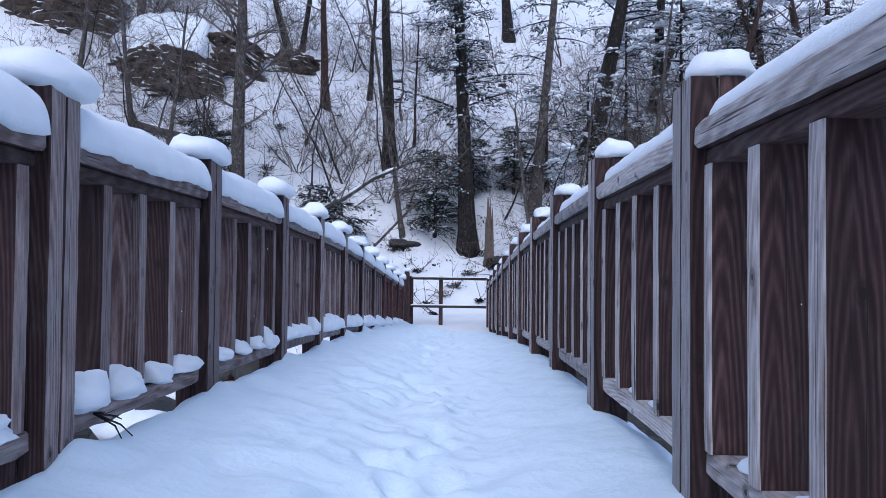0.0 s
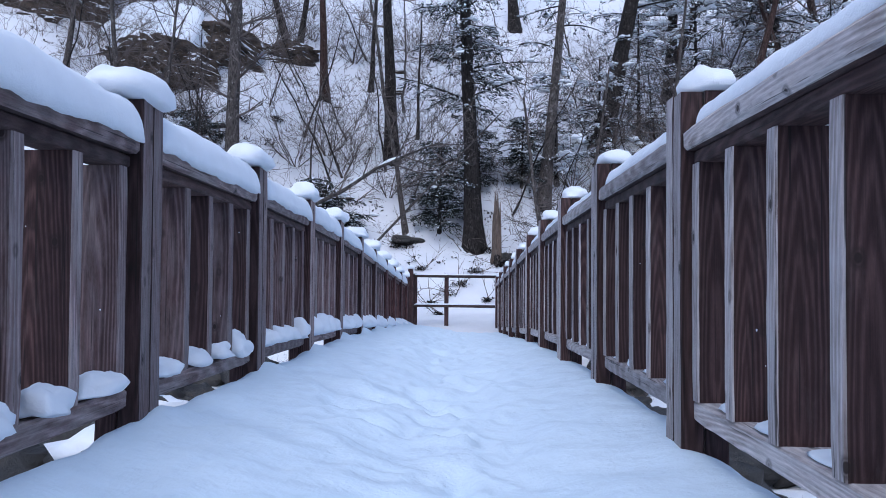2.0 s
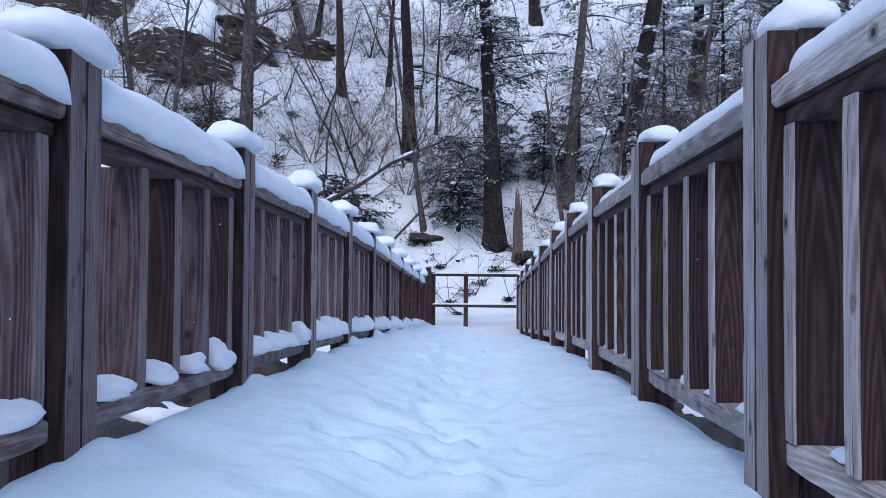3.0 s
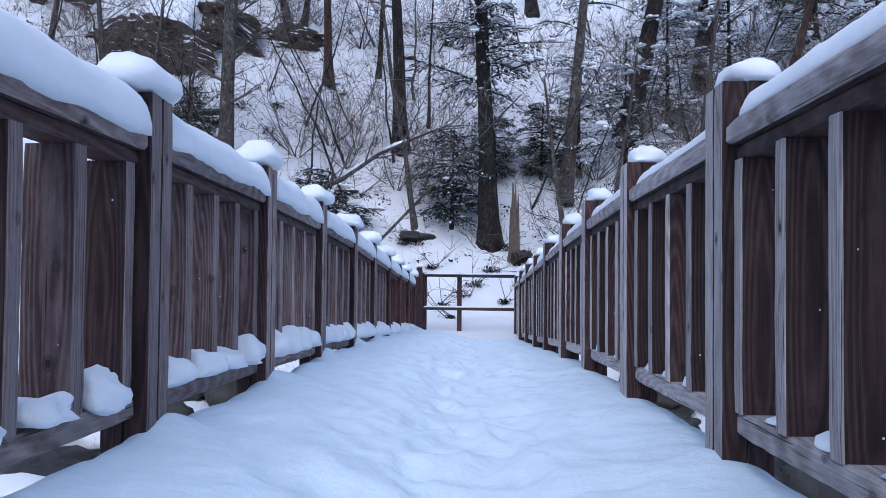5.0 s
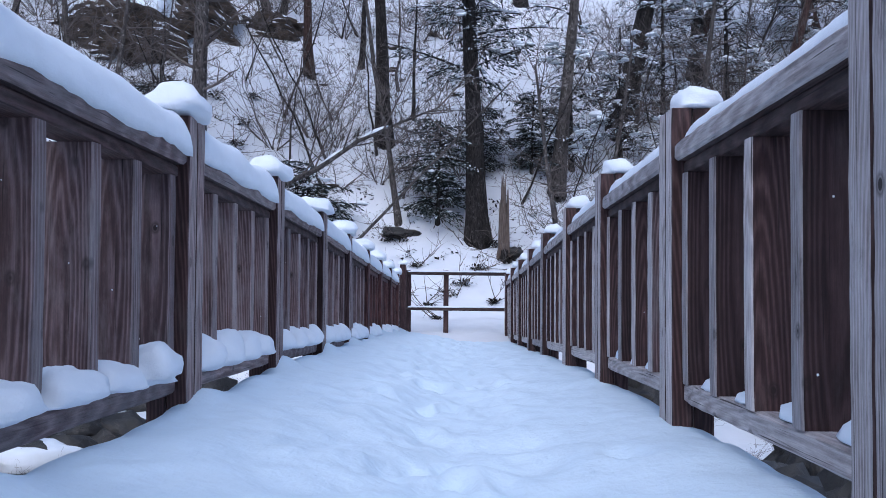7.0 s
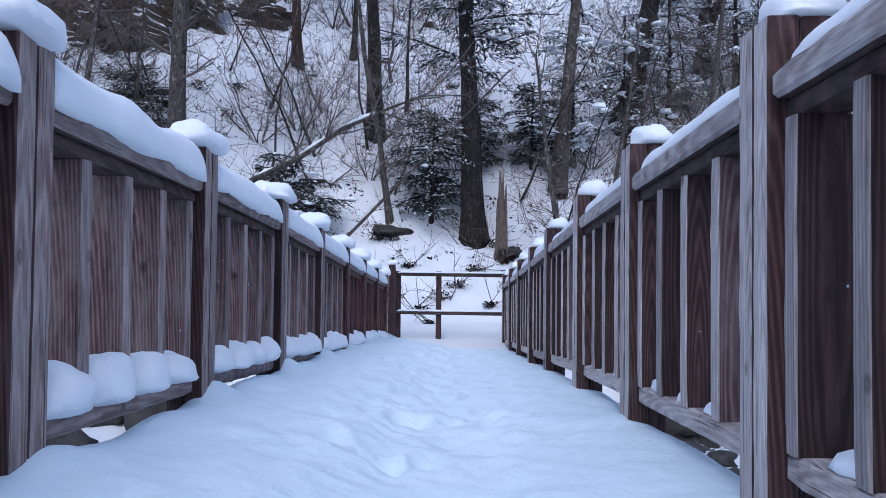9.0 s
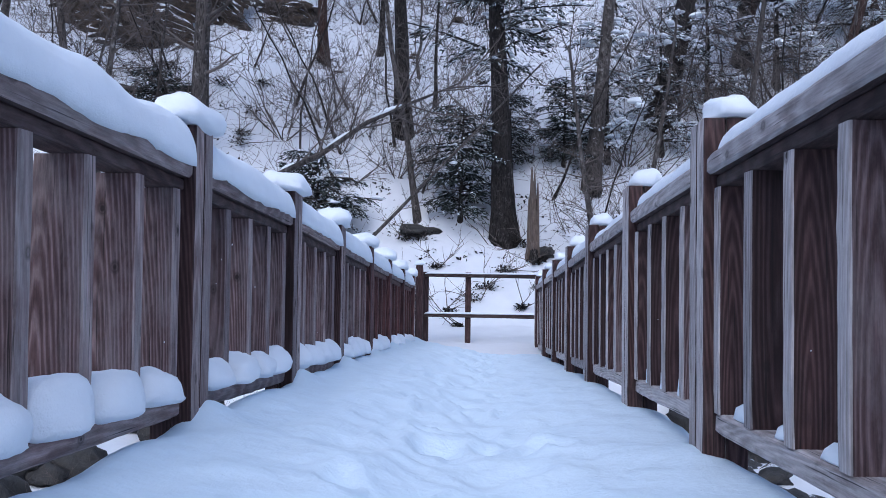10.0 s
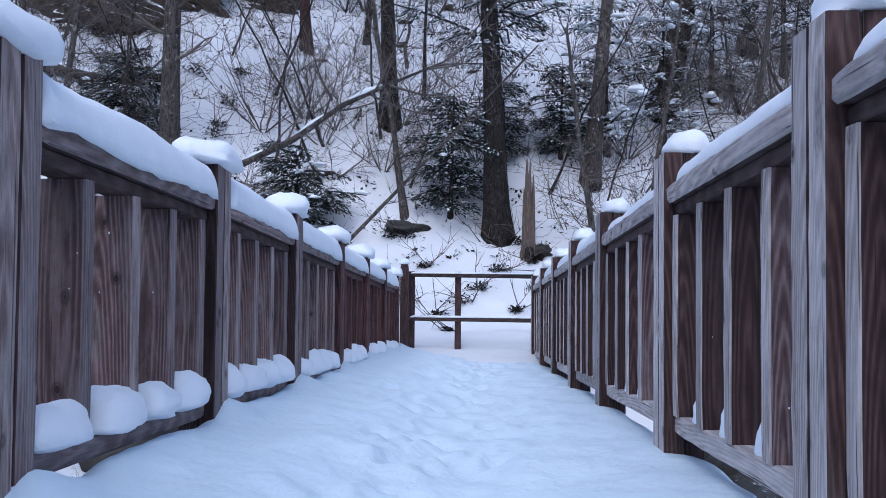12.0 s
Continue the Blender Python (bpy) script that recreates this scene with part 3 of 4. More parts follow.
HEAPS = {0: (0.145, 0.115, 0.09, 0.085), 1: (0.07, 0.075, 0.08, 0.13), 2: (0.13, 0.12, 0.11, 0.17), 3: (0.18, 0.19, 0.18, 0.14)}   # snow on the lower rail, bay by bay
for side in (1, -1):
    inner = XR if side > 0 else XL
    for k in range(-2, LAST + 1):
        y = post_y(side, k)
        ztop = TOP_Z + arch(y)
        rnd = random.Random(100 * k + side)
        if side < 0:
            c = cap("snow_mound", (0.20, 0.265, rnd.uniform(0.135, 0.165)), rnd.uniform(0, 9), "thick rounded snow mound overhanging a railing post", "snow mounds on posts")
            c.matrix_basis = pose(inner - POST_X / 2 - 0.015, y + POST_Y / 2 - 0.01, ztop + 0.02, -5, rnd.uniform(0, 5), rnd.uniform(-12, 12))
        else:
            c = cap("snow_mound", (0.125, 0.19, rnd.uniform(0.10, 0.13)), rnd.uniform(0, 9), "small snow mound sitting on a railing post", "snow mounds on posts")
            c.matrix_basis = pose(inner + POST_X / 2 + 0.05, y + POST_Y / 2 + 0.01, ztop + 0.02)
        if k == LAST:
            break
        ya, yb = y + POST_Y, post_y(side, k + 1)
        za, zb = arch(ya), arch(yb)
        tilt = math.degrees(math.atan2(zb - za, yb - ya))
        if side < 0:
            d = drape("handrail_snow", yb - ya + 0.02, 0.27, rnd.uniform(0.175, 0.205) + (0.02 if k > 1 else 0), 0.05, rnd.uniform(0, 50), "thick rounded snow lying along the handrail", "snow on the handrails", end=0.075)
            d.matrix_basis = pose(inner - 0.13, (ya + yb) / 2, (za + zb) / 2 + RAIL_Z + 0.10, 0, 0, 180) @ pose(0, 0, 0, -tilt)
        else:
            d = drape("handrail_snow", yb - ya - 0.02, 0.20, rnd.uniform(0.10, 0.13) + (0.05 if k > 5 else 0), 0.0, rnd.uniform(0, 50), "thin even snow lying along the handrail", "snow on the handrails")
            d.matrix_basis = pose(inner + 0.15, (ya + yb) / 2, (za + zb) / 2 + RAIL_Z + 0.10, tilt)
        for i in range(4):
            front = ya if i == 0 else fin_y(side, k, i - 1) + FIN / 2
            back = fin_y(side, k, i) - FIN / 2
            gap, yy = back - front, (front + back) / 2
            zz = za + (zb - za) * (yy - ya) / (yb - ya) + FOOT_Z
            if side < 0:
                tall = HEAPS[k][i] if k in HEAPS else rnd.uniform(0.14, 0.19) if k > 3 else rnd.uniform(0.06, 0.10)
                size = ((0.105 if k < 2 else 0.13) + 0.14 * tall, gap * (rnd.uniform(0.36, 0.46) if k < 2 else rnd.uniform(0.50, 0.58)), tall)
                p = cap("snow_pillow", size, rnd.uniform(0, 9), "plump snow pillow on the lower rail between balusters", "snow on the lower rails", 14, 24, 0.9, 0.42 if k < 2 else 0.30 if k < 3 else 0.2)
                p.matrix_basis = pose(inner - 0.095, yy + 0.01, zz + 0.03, tilt, rnd.uniform(0, 14) if k < 2 else 0, rnd.uniform(-10, 10) if k < 2 else 0)
            else:
                size = (0.085, gap * rnd.uniform(0.2, 0.38), rnd.uniform(0.02, 0.05) if k < 2 else rnd.uniform(0.04, 0.09) if k < 4 else rnd.uniform(0.09, 0.16))
                p = cap("snow_pillow", size, rnd.uniform(0, 9), "small snow wedge on the lower rail between balusters", "snow on the lower rails", 6, 12)
                p.matrix_basis = pose(inner + 0.155, yy - 0.07, zz + 0.01, tilt)

# a broken twig caught in the snow on the lower rail
twig = tagged(new("broken_twig"), "small dark broken twig stuck in the lower rail's snow", "twig")
twig.location = (XL + 0.02, 4.38, 0.2)
for tip in ((0.03, -0.18, 0.06), (0.05, 0.20, -0.12), (0.06, 0.02, -0.10), (0.02, 0.12, -0.02)):
    q = Geo()
    e = Vector(tip)
    q.tube([Vector((-0.06, -0.03, 0.03)), e * 0.5 + Vector((0, 0, 0.015)), e], [0.006, 0.005, 0.003], 5)
    put("stem", q.mesh("stem", [bark_dark]), twig)

# ---- fence across the path beyond the bridge ----
fence = tagged(new("path_fence"), "brown two-rail timber fence across the snowy path", "fence")
fence_post = timber("post", (0.13, 0.13, 1.75), [stained_up], [0] * 6, 0.012)
for x in (-1.58, -0.60, 1.35, 3.0):
    put("post", fence_post, fence, pose(x, 29.65, EYE - 1.57 + 0.72))
fence_rail = timber("rail", (4.8, 0.09, 0.09), [rail_across], [0] * 6, 0.02)
for z in (EYE - 0.06, EYE - 0.98):
    put("rail", fence_rail, fence, pose(0.75, 29.54, z, 0, 0.35, 0))
for z, h in ((EYE - 0.015, 0.035), (EYE - 0.935, 0.045)):
    d = drape("fence_snow", 4.7, 0.09, h, 0.0, z * 9, "thin line of snow on a fence rail", "snow on the fence", 6, 0.1)
    d.matrix_basis = pose(0.75, 29.54, z, 0, 0.35, 90)
end_post = tagged(new("end_post"), "tall dark round-edged timber post at the bridge end", "post")
put("shaft", timber("shaft", (0.17, 0.17, 2.0), [stained_up], [0] * 6, 0.04), end_post, pose(-1.70, 29.2, EYE - 0.82))
c = cap("snow_mound", (0.12, 0.13, 0.09), 3.3, "small snow mound sitting on the end post", "snow mounds on posts")
c.matrix_basis = pose(-1.70, 29.2, EYE + 0.19)


# ---- trees and shrubs ----
def wander(p, d, length, n, bend, rnd, lift=0.0):
    pts = [p.copy()]
    d = d.normalized()
    for _ in range(n):
        d = (d + Vector((rnd.uniform(-1, 1), rnd.uniform(-1, 1), rnd.uniform(-1, 1))) * bend + Vector((0, 0, lift))).normalized()
        pts.append(pts[-1] + d * (length / n))
    return pts


def branch(q, p, d, length, r, depth, rnd, bend=0.14, lift=0.04, slot=0):
    n = 5 if depth > 1 else 4 if depth else 3
    pts = wander(p, d, length, n, bend, rnd, lift)
    q.tube(pts, [r * (1 - 0.75 * i / n) for i in range(n + 1)], 5 if r > 0.03 else 3, slot, False)
    if depth == 0:
        return
    for _ in range(rnd.randint(4, 6) if depth > 1 else rnd.randint(3, 5)):
        i = rnd.randint(1, n)
        base = pts[i]
        fwd = (pts[i] - pts[i - 1]).normalized()
        side = Vector((rnd.uniform(-1, 1), rnd.uniform(-1, 1), rnd.uniform(-0.5, 0.9))).normalized()
        branch(q, base, fwd * 0.75 + side * 0.8, length * rnd.uniform(0.35, 0.6), max(0.0075, r * 0.47), depth - 1, rnd, bend, lift, slot)


def trunk_points(height, lean, rnd, n=9, wob=0.012):
    pts, x, y = [], 0.0, 0.0
    for i in range(n + 1):
        z = height * i / n
        pts.append(Vector((lean[0] * z + x, lean[1] * z + y, z)))
        x += rnd.uniform(-wob, wob) * height / n * 3
        y += rnd.uniform(-wob, wob) * height / n * 3
    return pts


def trunk_mesh(pts, r0, r1, mat, rnd, sides=10):
    q = Geo()
    n = len(pts) - 1
    fine, radii = [pts[0] - Vector((0, 0, 1.1)), pts[0] - Vector((0, 0, 0.35))], [r0 * 2.0, r0 * 1.7]
    for i in range(n):
        for s in (0, 0.5):
            f = (i + s) / n
            fine.append(pts[i].lerp(pts[i + 1], s))
            radii.append((r0 + (r1 - r0) * f) * (1 + 0.45 * math.exp(-f * n * 1.6)) * rnd.uniform(0.95, 1.05))
    fine.append(pts[-1])
    radii.append(r1)
    q.tube(fine, radii, sides)
    return q.mesh("trunk", [mat])


def bare_tree(pos, height, r0, lean, mat, seed, limbs=14, low=0.3, reach=2.2, wob=0.012, label="leafless tree with thin bare branches on the snowy slope"):
    rnd = random.Random(seed)
    tree = tagged(new("bare_tree"), label, "tree", "trees on the hillside")
    tree.location = (pos[0], pos[1], ground(pos[0], pos[1]))
    pts = trunk_points(height, lean, rnd, 9, wob)
    put("trunk", trunk_mesh(pts, r0, r0 * 0.35, mat, rnd), tree)
    q = Geo()
    for _ in range(limbs):
        f = rnd.uniform(low, 0.98)
        i = min(int(f * 9), 8)
        p = pts[i].lerp(pts[i + 1], f * 9 - i)
        w = rnd.uniform(0, 2 * math.pi)
        branch(q, p, Vector((math.cos(w), math.sin(w), rnd.uniform(-0.15, 0.7))), reach * rnd.uniform(0.5, 1.1), r0 * 0.22, 2, rnd)
    tagged(put("crown", q.mesh("crown", [twig_mat]), tree, label="fine bare twigs"), kind="stuff")
    return tree


def bough(needles, snow, p, w, length, droop, rnd, snowy, dense, bulk=1.0):
    """A drooping bough: side twigs with needle tufts, snow dust on the tufts and shelves of snow along the bough."""
    d = Vector((math.cos(w), math.sin(w), rnd.uniform(-0.1, 0.35)))
    side = Vector((-math.sin(w), math.cos(w), 0))
    n = 6
    pts = [p]
    for i in range(n):
        pts.append(pts[-1] + Vector((d.x, d.y, d.z - droop * i / n)) * (length / n))
    needles.tube(pts, [0.035 * length / 2 * (1 - 0.8 * i / n) + 0.006 for i in range(n + 1)], 3, 1, False)
    count = max(5, int(length / 0.10 * dense))
    clump = rnd.uniform(0, 50)
    for j in range(count):
        f = 0.12 + 0.88 * (j + rnd.random()) / count
        if noise.noise(Vector((f * length * 2.6, clump, 0))) < -0.06:
            continue
        i = min(int(f * n), n - 1)
        c = pts[i].lerp(pts[i + 1], f * n - i)
        s = rnd.choice((-1, 1))
        reach = length * 0.40 * (1.08 - f) + 0.14
        out = (side * s + Vector((d.x, d.y, 0)) * rnd.uniform(0.3, 0.9) + Vector((0, 0, rnd.uniform(-0.5, 0.05)))).normalized()
        m = max(2, int(reach / 0.07))
        for b in range(m):
            t_ = c + out * reach * (b + 0.4) / m + Vector((0, 0, rnd.uniform(-0.07, 0.05)))
            ld = (out + side * s * rnd.uniform(-0.9, 0.9) + Vector((d.x, d.y, 0)) * rnd.uniform(-0.5, 0.9) + Vector((0, 0, rnd.uniform(-0.6, 0.15)))).normalized()
            up = Vector((rnd.uniform(-0.7, 0.7), rnd.uniform(-0.7, 0.7), 1)).normalized()
            across = ld.cross(up).normalized()
            long, wide = rnd.uniform(0.11, 0.25), rnd.uniform(0.013, 0.032)
            needles.leaf(t_, ld, across, long, wide, 0)
            if rnd.random() < 0.33 * min(snowy, 2.4):
                snow.leaf(t_ + Vector((0, 0, 0.03)), ld, across, long * 0.9, wide * 1.6, 0)
    for _ in range(int(snowy * length * 0.42 + rnd.random())):
        f = rnd.uniform(0.35, 0.9)
        big = rnd.uniform(0.05, 0.13) * bulk
        off = side * rnd.uniform(-0.2, 0.2) * length * (1.1 - f)
        for _ in range(rnd.randint(2, 5)):
            i = min(int(f * n), n - 1)
            c = pts[i].lerp(pts[i + 1], f * n - i) + off
            r = big * rnd.uniform(0.5, 1.1)
            o = Vector((rnd.uniform(-1, 1), rnd.uniform(-1, 1), rnd.uniform(-0.35, 0.2))) * big * 0.7
            snow.lump(c + o + Vector((0, 0, 0.05)), (r * rnd.uniform(1.0, 1.7), r * rnd.uniform(1.0, 1.6), r * rnd.uniform(0.4, 0.7)), 0.7, 5, 8, 0, 0.6, rnd.random() * 9)
            f = min(0.99, f + big * 1.3 / length)


def fir(pos, height, r0, lean, seed, first=0.35, spread=2.2, whorls=16, snowy=1.0, dense=1.0, mat=None, turn=0.0, label="snow-dusted dark green fir on the slope", tip=0.25, bulk=1.0):
    rnd = random.Random(seed)
    tree = tagged(new("fir_tree"), label, "tree", "firs on the hillside")
    tree.matrix_basis = pose(pos[0], pos[1], ground(pos[0], pos[1]), 0, 0, turn)
    pts = trunk_points(height, lean, rnd, 9, 0.006)
    put("trunk", trunk_mesh(pts, r0, r0 * 0.3, mat or bark_dark, rnd), tree)
    needles, snow = Geo(), Geo()
    for k in range(whorls * 4):
        f = first + (0.98 - first) * (k + rnd.random() * 3) / (whorls * 4 + 3)
        i = min(int(f * 9), 8)
        p = pts[i].lerp(pts[i + 1], f * 9 - i)
        size = spread * (tip + (1 - tip) * (1 - (f - first) / (1 - first)) ** 0.8)
        bough(needles, snow, p, rnd.uniform(0, 2 * math.pi), size * rnd.uniform(0.35, 1.25), rnd.uniform(0.2, 1.0), rnd, snowy, dense, bulk)
    tagged(put("crown", needles.mesh("crown", [needle_mat, bark_dark], False), tree, label="dark green needle sprays"), kind="stuff")
    tagged(put("snow", snow.mesh("snow", [snow_soft]), tree, label="clumps of snow on the boughs"), kind="stuff")
    return tree


def moved(tree, x, y, turn, scale):
    t_ = copy_thing(tree, pose(x, y, ground(x, y), 0, 0, turn))
    t_.scale = (scale, scale, scale)
    return t_


# the large trunks seen beyond the fence
fir((0.35, 35.93), 15, 0.36, (-0.045, 0.02), 11, 0.33, 2.7, 17, 1.1, 1.8, label="tall fir with a dark bare lower trunk", tip=0.45)
bare_tree((-2.33, 36.49), 12, 0.10, (-0.15, 0.05), bark_grey, 12, 14, 0.2, 1.9, 0.022, label="slender leaning leafless tree beside a dark hollow")
bare_tree((-3.14, 40.02), 14, 0.27, (-0.03, 0.02), bark_dark, 13, 12, 0.3, 2.0, label="dark straight trunk with sparse bare branches")
bare_tree((-6.46, 42.59), 13, 0.19, (-0.027, 0.0), bark_red, 14, 10, 0.35, 1.9, label="reddish-brown straight trunk on the slope")
bare_tree((-8.9, 35.4), 14, 0.29, (-0.007, 0.0), bark_grey, 15, 22, 0.2, 2.6, label="grey-barked tree with many fine twigs")
fir((3.14, 37.64), 14, 0.25, (0.10, 0.02), 16, 0.42, 2.2, 8, 2.0, 0.75, mat=bark_grey, label="leaning grey fir with snow on its boughs", tip=0.4)
fir((5.95, 40.71), 15, 0.42, (0.20, 0.03), 17, 0.33, 3.0, 11, 2.3, 0.7, label="thick leaning fir loaded with snow", tip=0.45)
bare_tree((-9.17, 47.0), 10, 0.18, (-0.26, 0.0), bark_dark, 18, 12, 0.2, 2.0)
bare_tree((-8.4, 46.2), 10, 0.16, (0.14, 0.0), bark_dark, 19, 12, 0.2, 2.0)
bare_tree((2.77, 51.5), 11, 0.30, (-0.1, 0.0), bark_dark, 20, 12, 0.2, 2.2)
fir((9.6, 43.8), 13, 0.28, (0.05, 0.0), 21, 0.22, 3.2, 13, 2.2, 0.75, label="fir with thick snow shelves on its boughs", tip=0.5, bulk=2.1)
bare_tree((-2.12, 41.27), 6, 0.07, (0.02, 0.0), bark_dark, 22, 10, 0.2, 1.2, label="thin dark sapling on the snowy slope")
fir((-20.0, 42.0), 13, 0.26, (0.03, 0.0), 23, 0.12, 2.8, 18, 1.5, 0.9, bulk=1.6)
bare_tree((-15.5, 42.5), 12, 0.2, (0.03, 0.0), bark_grey, 24, 16, 0.2, 2.4)
fir((15.5, 46.4), 14, 0.34, (-0.05, 0.0), 25, 0.15, 3.4, 18, 1.6, 0.9, tip=0.4, bulk=2.0)

# young firs under them
young_a = fir((-1.0, 36.4), 3.6, 0.07, (0.03, 0.0), 31, 0.03, 1.65, 18, 0.5, 3.0, tip=0.65, label="dense young dark green fir beside the trunk")
young_b = fir((3.75, 38.5), 5.2, 0.09, (0.0, 0.0), 32, 0.05, 1.9, 11, 2.4, 1.1, tip=0.5, bulk=1.3, label="young fir dusted with snow")
young_c = fir((-5.5, 35.7), 2.7, 0.06, (0.12, 0.0), 33, 0.05, 1.8, 14, 0.5, 3.0, tip=0.7, label="low dark fir bush above the railing")
for tree, x, y, turn, size in (
        (young_b, 5.6, 39.0, 70, 0.95), (young_b, 7.6, 41.0, 150, 1.1), (young_a, 2.3, 38.2, 20, 0.8),
        (young_b, 10.5, 42.5, 100, 1.3), (young_b, -22.0, 44.0, 200, 1.3),
        (young_b, 14.5, 44.5, 30, 1.5),
        (young_a, 0.6, 38.4, 170, 0.7), (young_c, -10.4, 36.4, 250, 0.9), (young_b, -25.0, 47.0, 80, 1.6),
        (young_b, 20.5, 50.0, 140, 1.8), (young_b, 16.0, 41.0, 70, 1.2)):
    moved(tree, x, y, turn, size)


def shrub(pos, seed, stems, tall, label="leafless shrub of thin grey-brown stems", spread=0.5, r=0.018):
    rnd = random.Random(seed)
    ob = tagged(new("bare_shrub"), label, "shrub", "bare shrubs on the slope")
    ob.location = (pos[0], pos[1], ground(pos[0], pos[1]) - 0.05)
    for _ in range(stems):
        q = Geo()
        w = rnd.uniform(0, 2 * math.pi)
        d = Vector((math.cos(w) * spread, math.sin(w) * spread, 1))
        branch(q, Vector((math.cos(w) * 0.12, math.sin(w) * 0.12, 0)), d, tall * rnd.uniform(0.5, 1.15), r * rnd.uniform(0.6, 1.3), 2, rnd, 0.30, -0.05)
        put("stem", q.mesh("stem", [twig_mat]), ob)
    return ob


shrubs = [shrub((-7.0, 38.4), 51, 12, 3.6, spread=0.8, r=0.022), shrub((-4.6, 37.6), 52, 5, 2.6, spread=1.1), shrub((2.3, 36.2), 53, 5, 3.0, spread=0.8), shrub((-11.5, 37.0), 54, 6, 3.0, spread=1.2)]
rnd = random.Random(77)
for i in range(230):
    y = rnd.uniform(33.0, 50)
    x = rnd.uniform(-0.48, 0.42) * y
    if -4.2 < x < 2.6 and y < 36.3 or -0.155 < x / y < -0.075 and i % 2 or 0.02 < x / y < 0.07 and i % 3:
        continue
    moved(shrubs[i % 4], x, y, rnd.uniform(0, 360), rnd.uniform(0.5, 1.15))

# a bare tree leaning from the bank with a long pale branch
leaning = tagged(new("leaning_tree"), "pale leafless tree leaning far over the path", "tree", "trees on the hillside")
rnd = random.Random(61)
pts = [Vector(p) for p in ((-9.6, 26.6, ground(-9.6, 26.6) - 0.2), (-8.1, 26.4, 0.8), (-6.4, 26.2, 1.9), (-5.2, 26.1, 2.25), (-4.3, 26.0, 2.72), (-3.4, 26.0, 3.15), (-2.5, 25.9, 3.75), (-1.6, 25.9, 4.15), (-0.7, 25.8, 4.5))]
q = Geo()
q.tube(pts, [0.10, 0.09, 0.075, 0.068, 0.062, 0.055, 0.045, 0.03, 0.012], 8)
put("trunk", q.mesh("trunk", [bark_grey]), leaning)
q = Geo()
for i in (2, 3, 4, 4, 5, 5, 6, 6, 6, 7, 7, 7, 7):
    p = pts[i].lerp(pts[i + 1], rnd.random())
    branch(q, p, Vector((rnd.uniform(0.2, 1), rnd.uniform(-0.6, 0.6), rnd.uniform(-0.5, 0.8))), rnd.uniform(0.8, 1.7), 0.024, 2, rnd)
tagged(put("crown", q.mesh("crown", [twig_mat]), leaning, label="fine bare twigs"), kind="stuff")
for i in (2, 3, 4, 5, 6):
    q = Geo()
    a, b = pts[i].lerp(pts[i + 1], 0.1), pts[i].lerp(pts[i + 1], rnd.uniform(0.4, 0.8))
    h = Vector((0, 0, 0.05))
    q.tube([a + h, a.lerp(b, 0.5) + h * 1.2, b + h], [0.025, 0.05, 0.02], 6)
    put("snow_strip", q.mesh("snow_strip", [snow_soft]), leaning, label="strip of snow on the branch")
bare_tree((-4.9, 33.0), 6.5, 0.06, (0.95, 0.05), bark_grey, 62, 9, 0.3, 1.4, label="thin leafless stem leaning over the snow")
bare_tree((2.9, 34.2), 6.5, 0.10, (-0.12, 0.0), bark_grey, 63, 16, 0.2, 2.0, label="pale forked leafless sapling behind the railing")
bare_tree((4.4, 35.5), 7.0, 0.09, (0.15, 0.0), bark_grey, 64, 11, 0.2, 2.2)
bare_tree((-11.5, 34.0), 8.0, 0.11, (0.12, 0.0), bark_grey, 65, 22, 0.15, 2.4)
bare_tree((-13.5, 36.5), 9.0, 0.12, (-0.1, 0.0), bark_grey, 66, 22, 0.15, 2.4)
saplings = [bare_tree((-6.9, 39.8), 5.0, 0.045, (0.35, 0.0), bark_dark, 81, 9, 0.15, 1.3, 0.055, "thin bare sapling on the snowy slope"),
            bare_tree((-5.2, 40.6), 4.2, 0.035, (-0.45, 0.1), bark_grey, 82, 9, 0.2, 1.2, 0.055, "thin bare sapling on the snowy slope"),
            bare_tree((1.9, 37.2), 5.5, 0.04, (0.5, -0.1), bark_dark, 83, 10, 0.2, 1.4, 0.055, "thin bare sapling on the snowy slope"),
            bare_tree((-10.6, 36.2), 5.5, 0.05, (0.2, -0.3), bark_grey, 84, 12, 0.15, 1.6, 0.055, "thin bare sapling on the snowy slope")]
rnd = random.Random(31)
for i in range(56):
    y = rnd.uniform(34.5, 50)
    x = rnd.uniform(-0.46, 0.42) * y
    if -0.15 < x / y < -0.08 and i % 2 or -4.2 < x < 2.6 and y < 37:
        continue
    moved(saplings[i % 4], x, y, rnd.uniform(0, 360), rnd.uniform(0.7, 1.2))
bare_tree((-16.5, 38.0), 9.0, 0.12, (0.1, 0.0), bark_grey, 68, 22, 0.15, 2.6)
bare_tree((8.0, 38.0), 9.0, 0.12, (0.12, 0.0), bark_grey, 69, 13, 0.2, 2.6)
bare_tree((12.0, 41.0), 10.0, 0.2, (0.25, 0.0), bark_red, 70, 13, 0.2, 2.8)
bare_tree((15.5, 44.0), 10.0, 0.2, (-0.3, 0.0), bark_red, 71, 13, 0.2, 3.0)
bare_tree((10.5, 46.5), 10.0, 0.2, (0.3, 0.0), bark_red, 72, 13, 0.2, 3.0)
bare_tree((18.5, 48.0), 11.0, 0.22, (-0.2, 0.0), bark_red, 73, 13, 0.2, 3.0)
bare_tree((-4.6, 45.0), 9.0, 0.12, (0.05, 0.0), bark_dark, 74, 16, 0.2, 2.0)

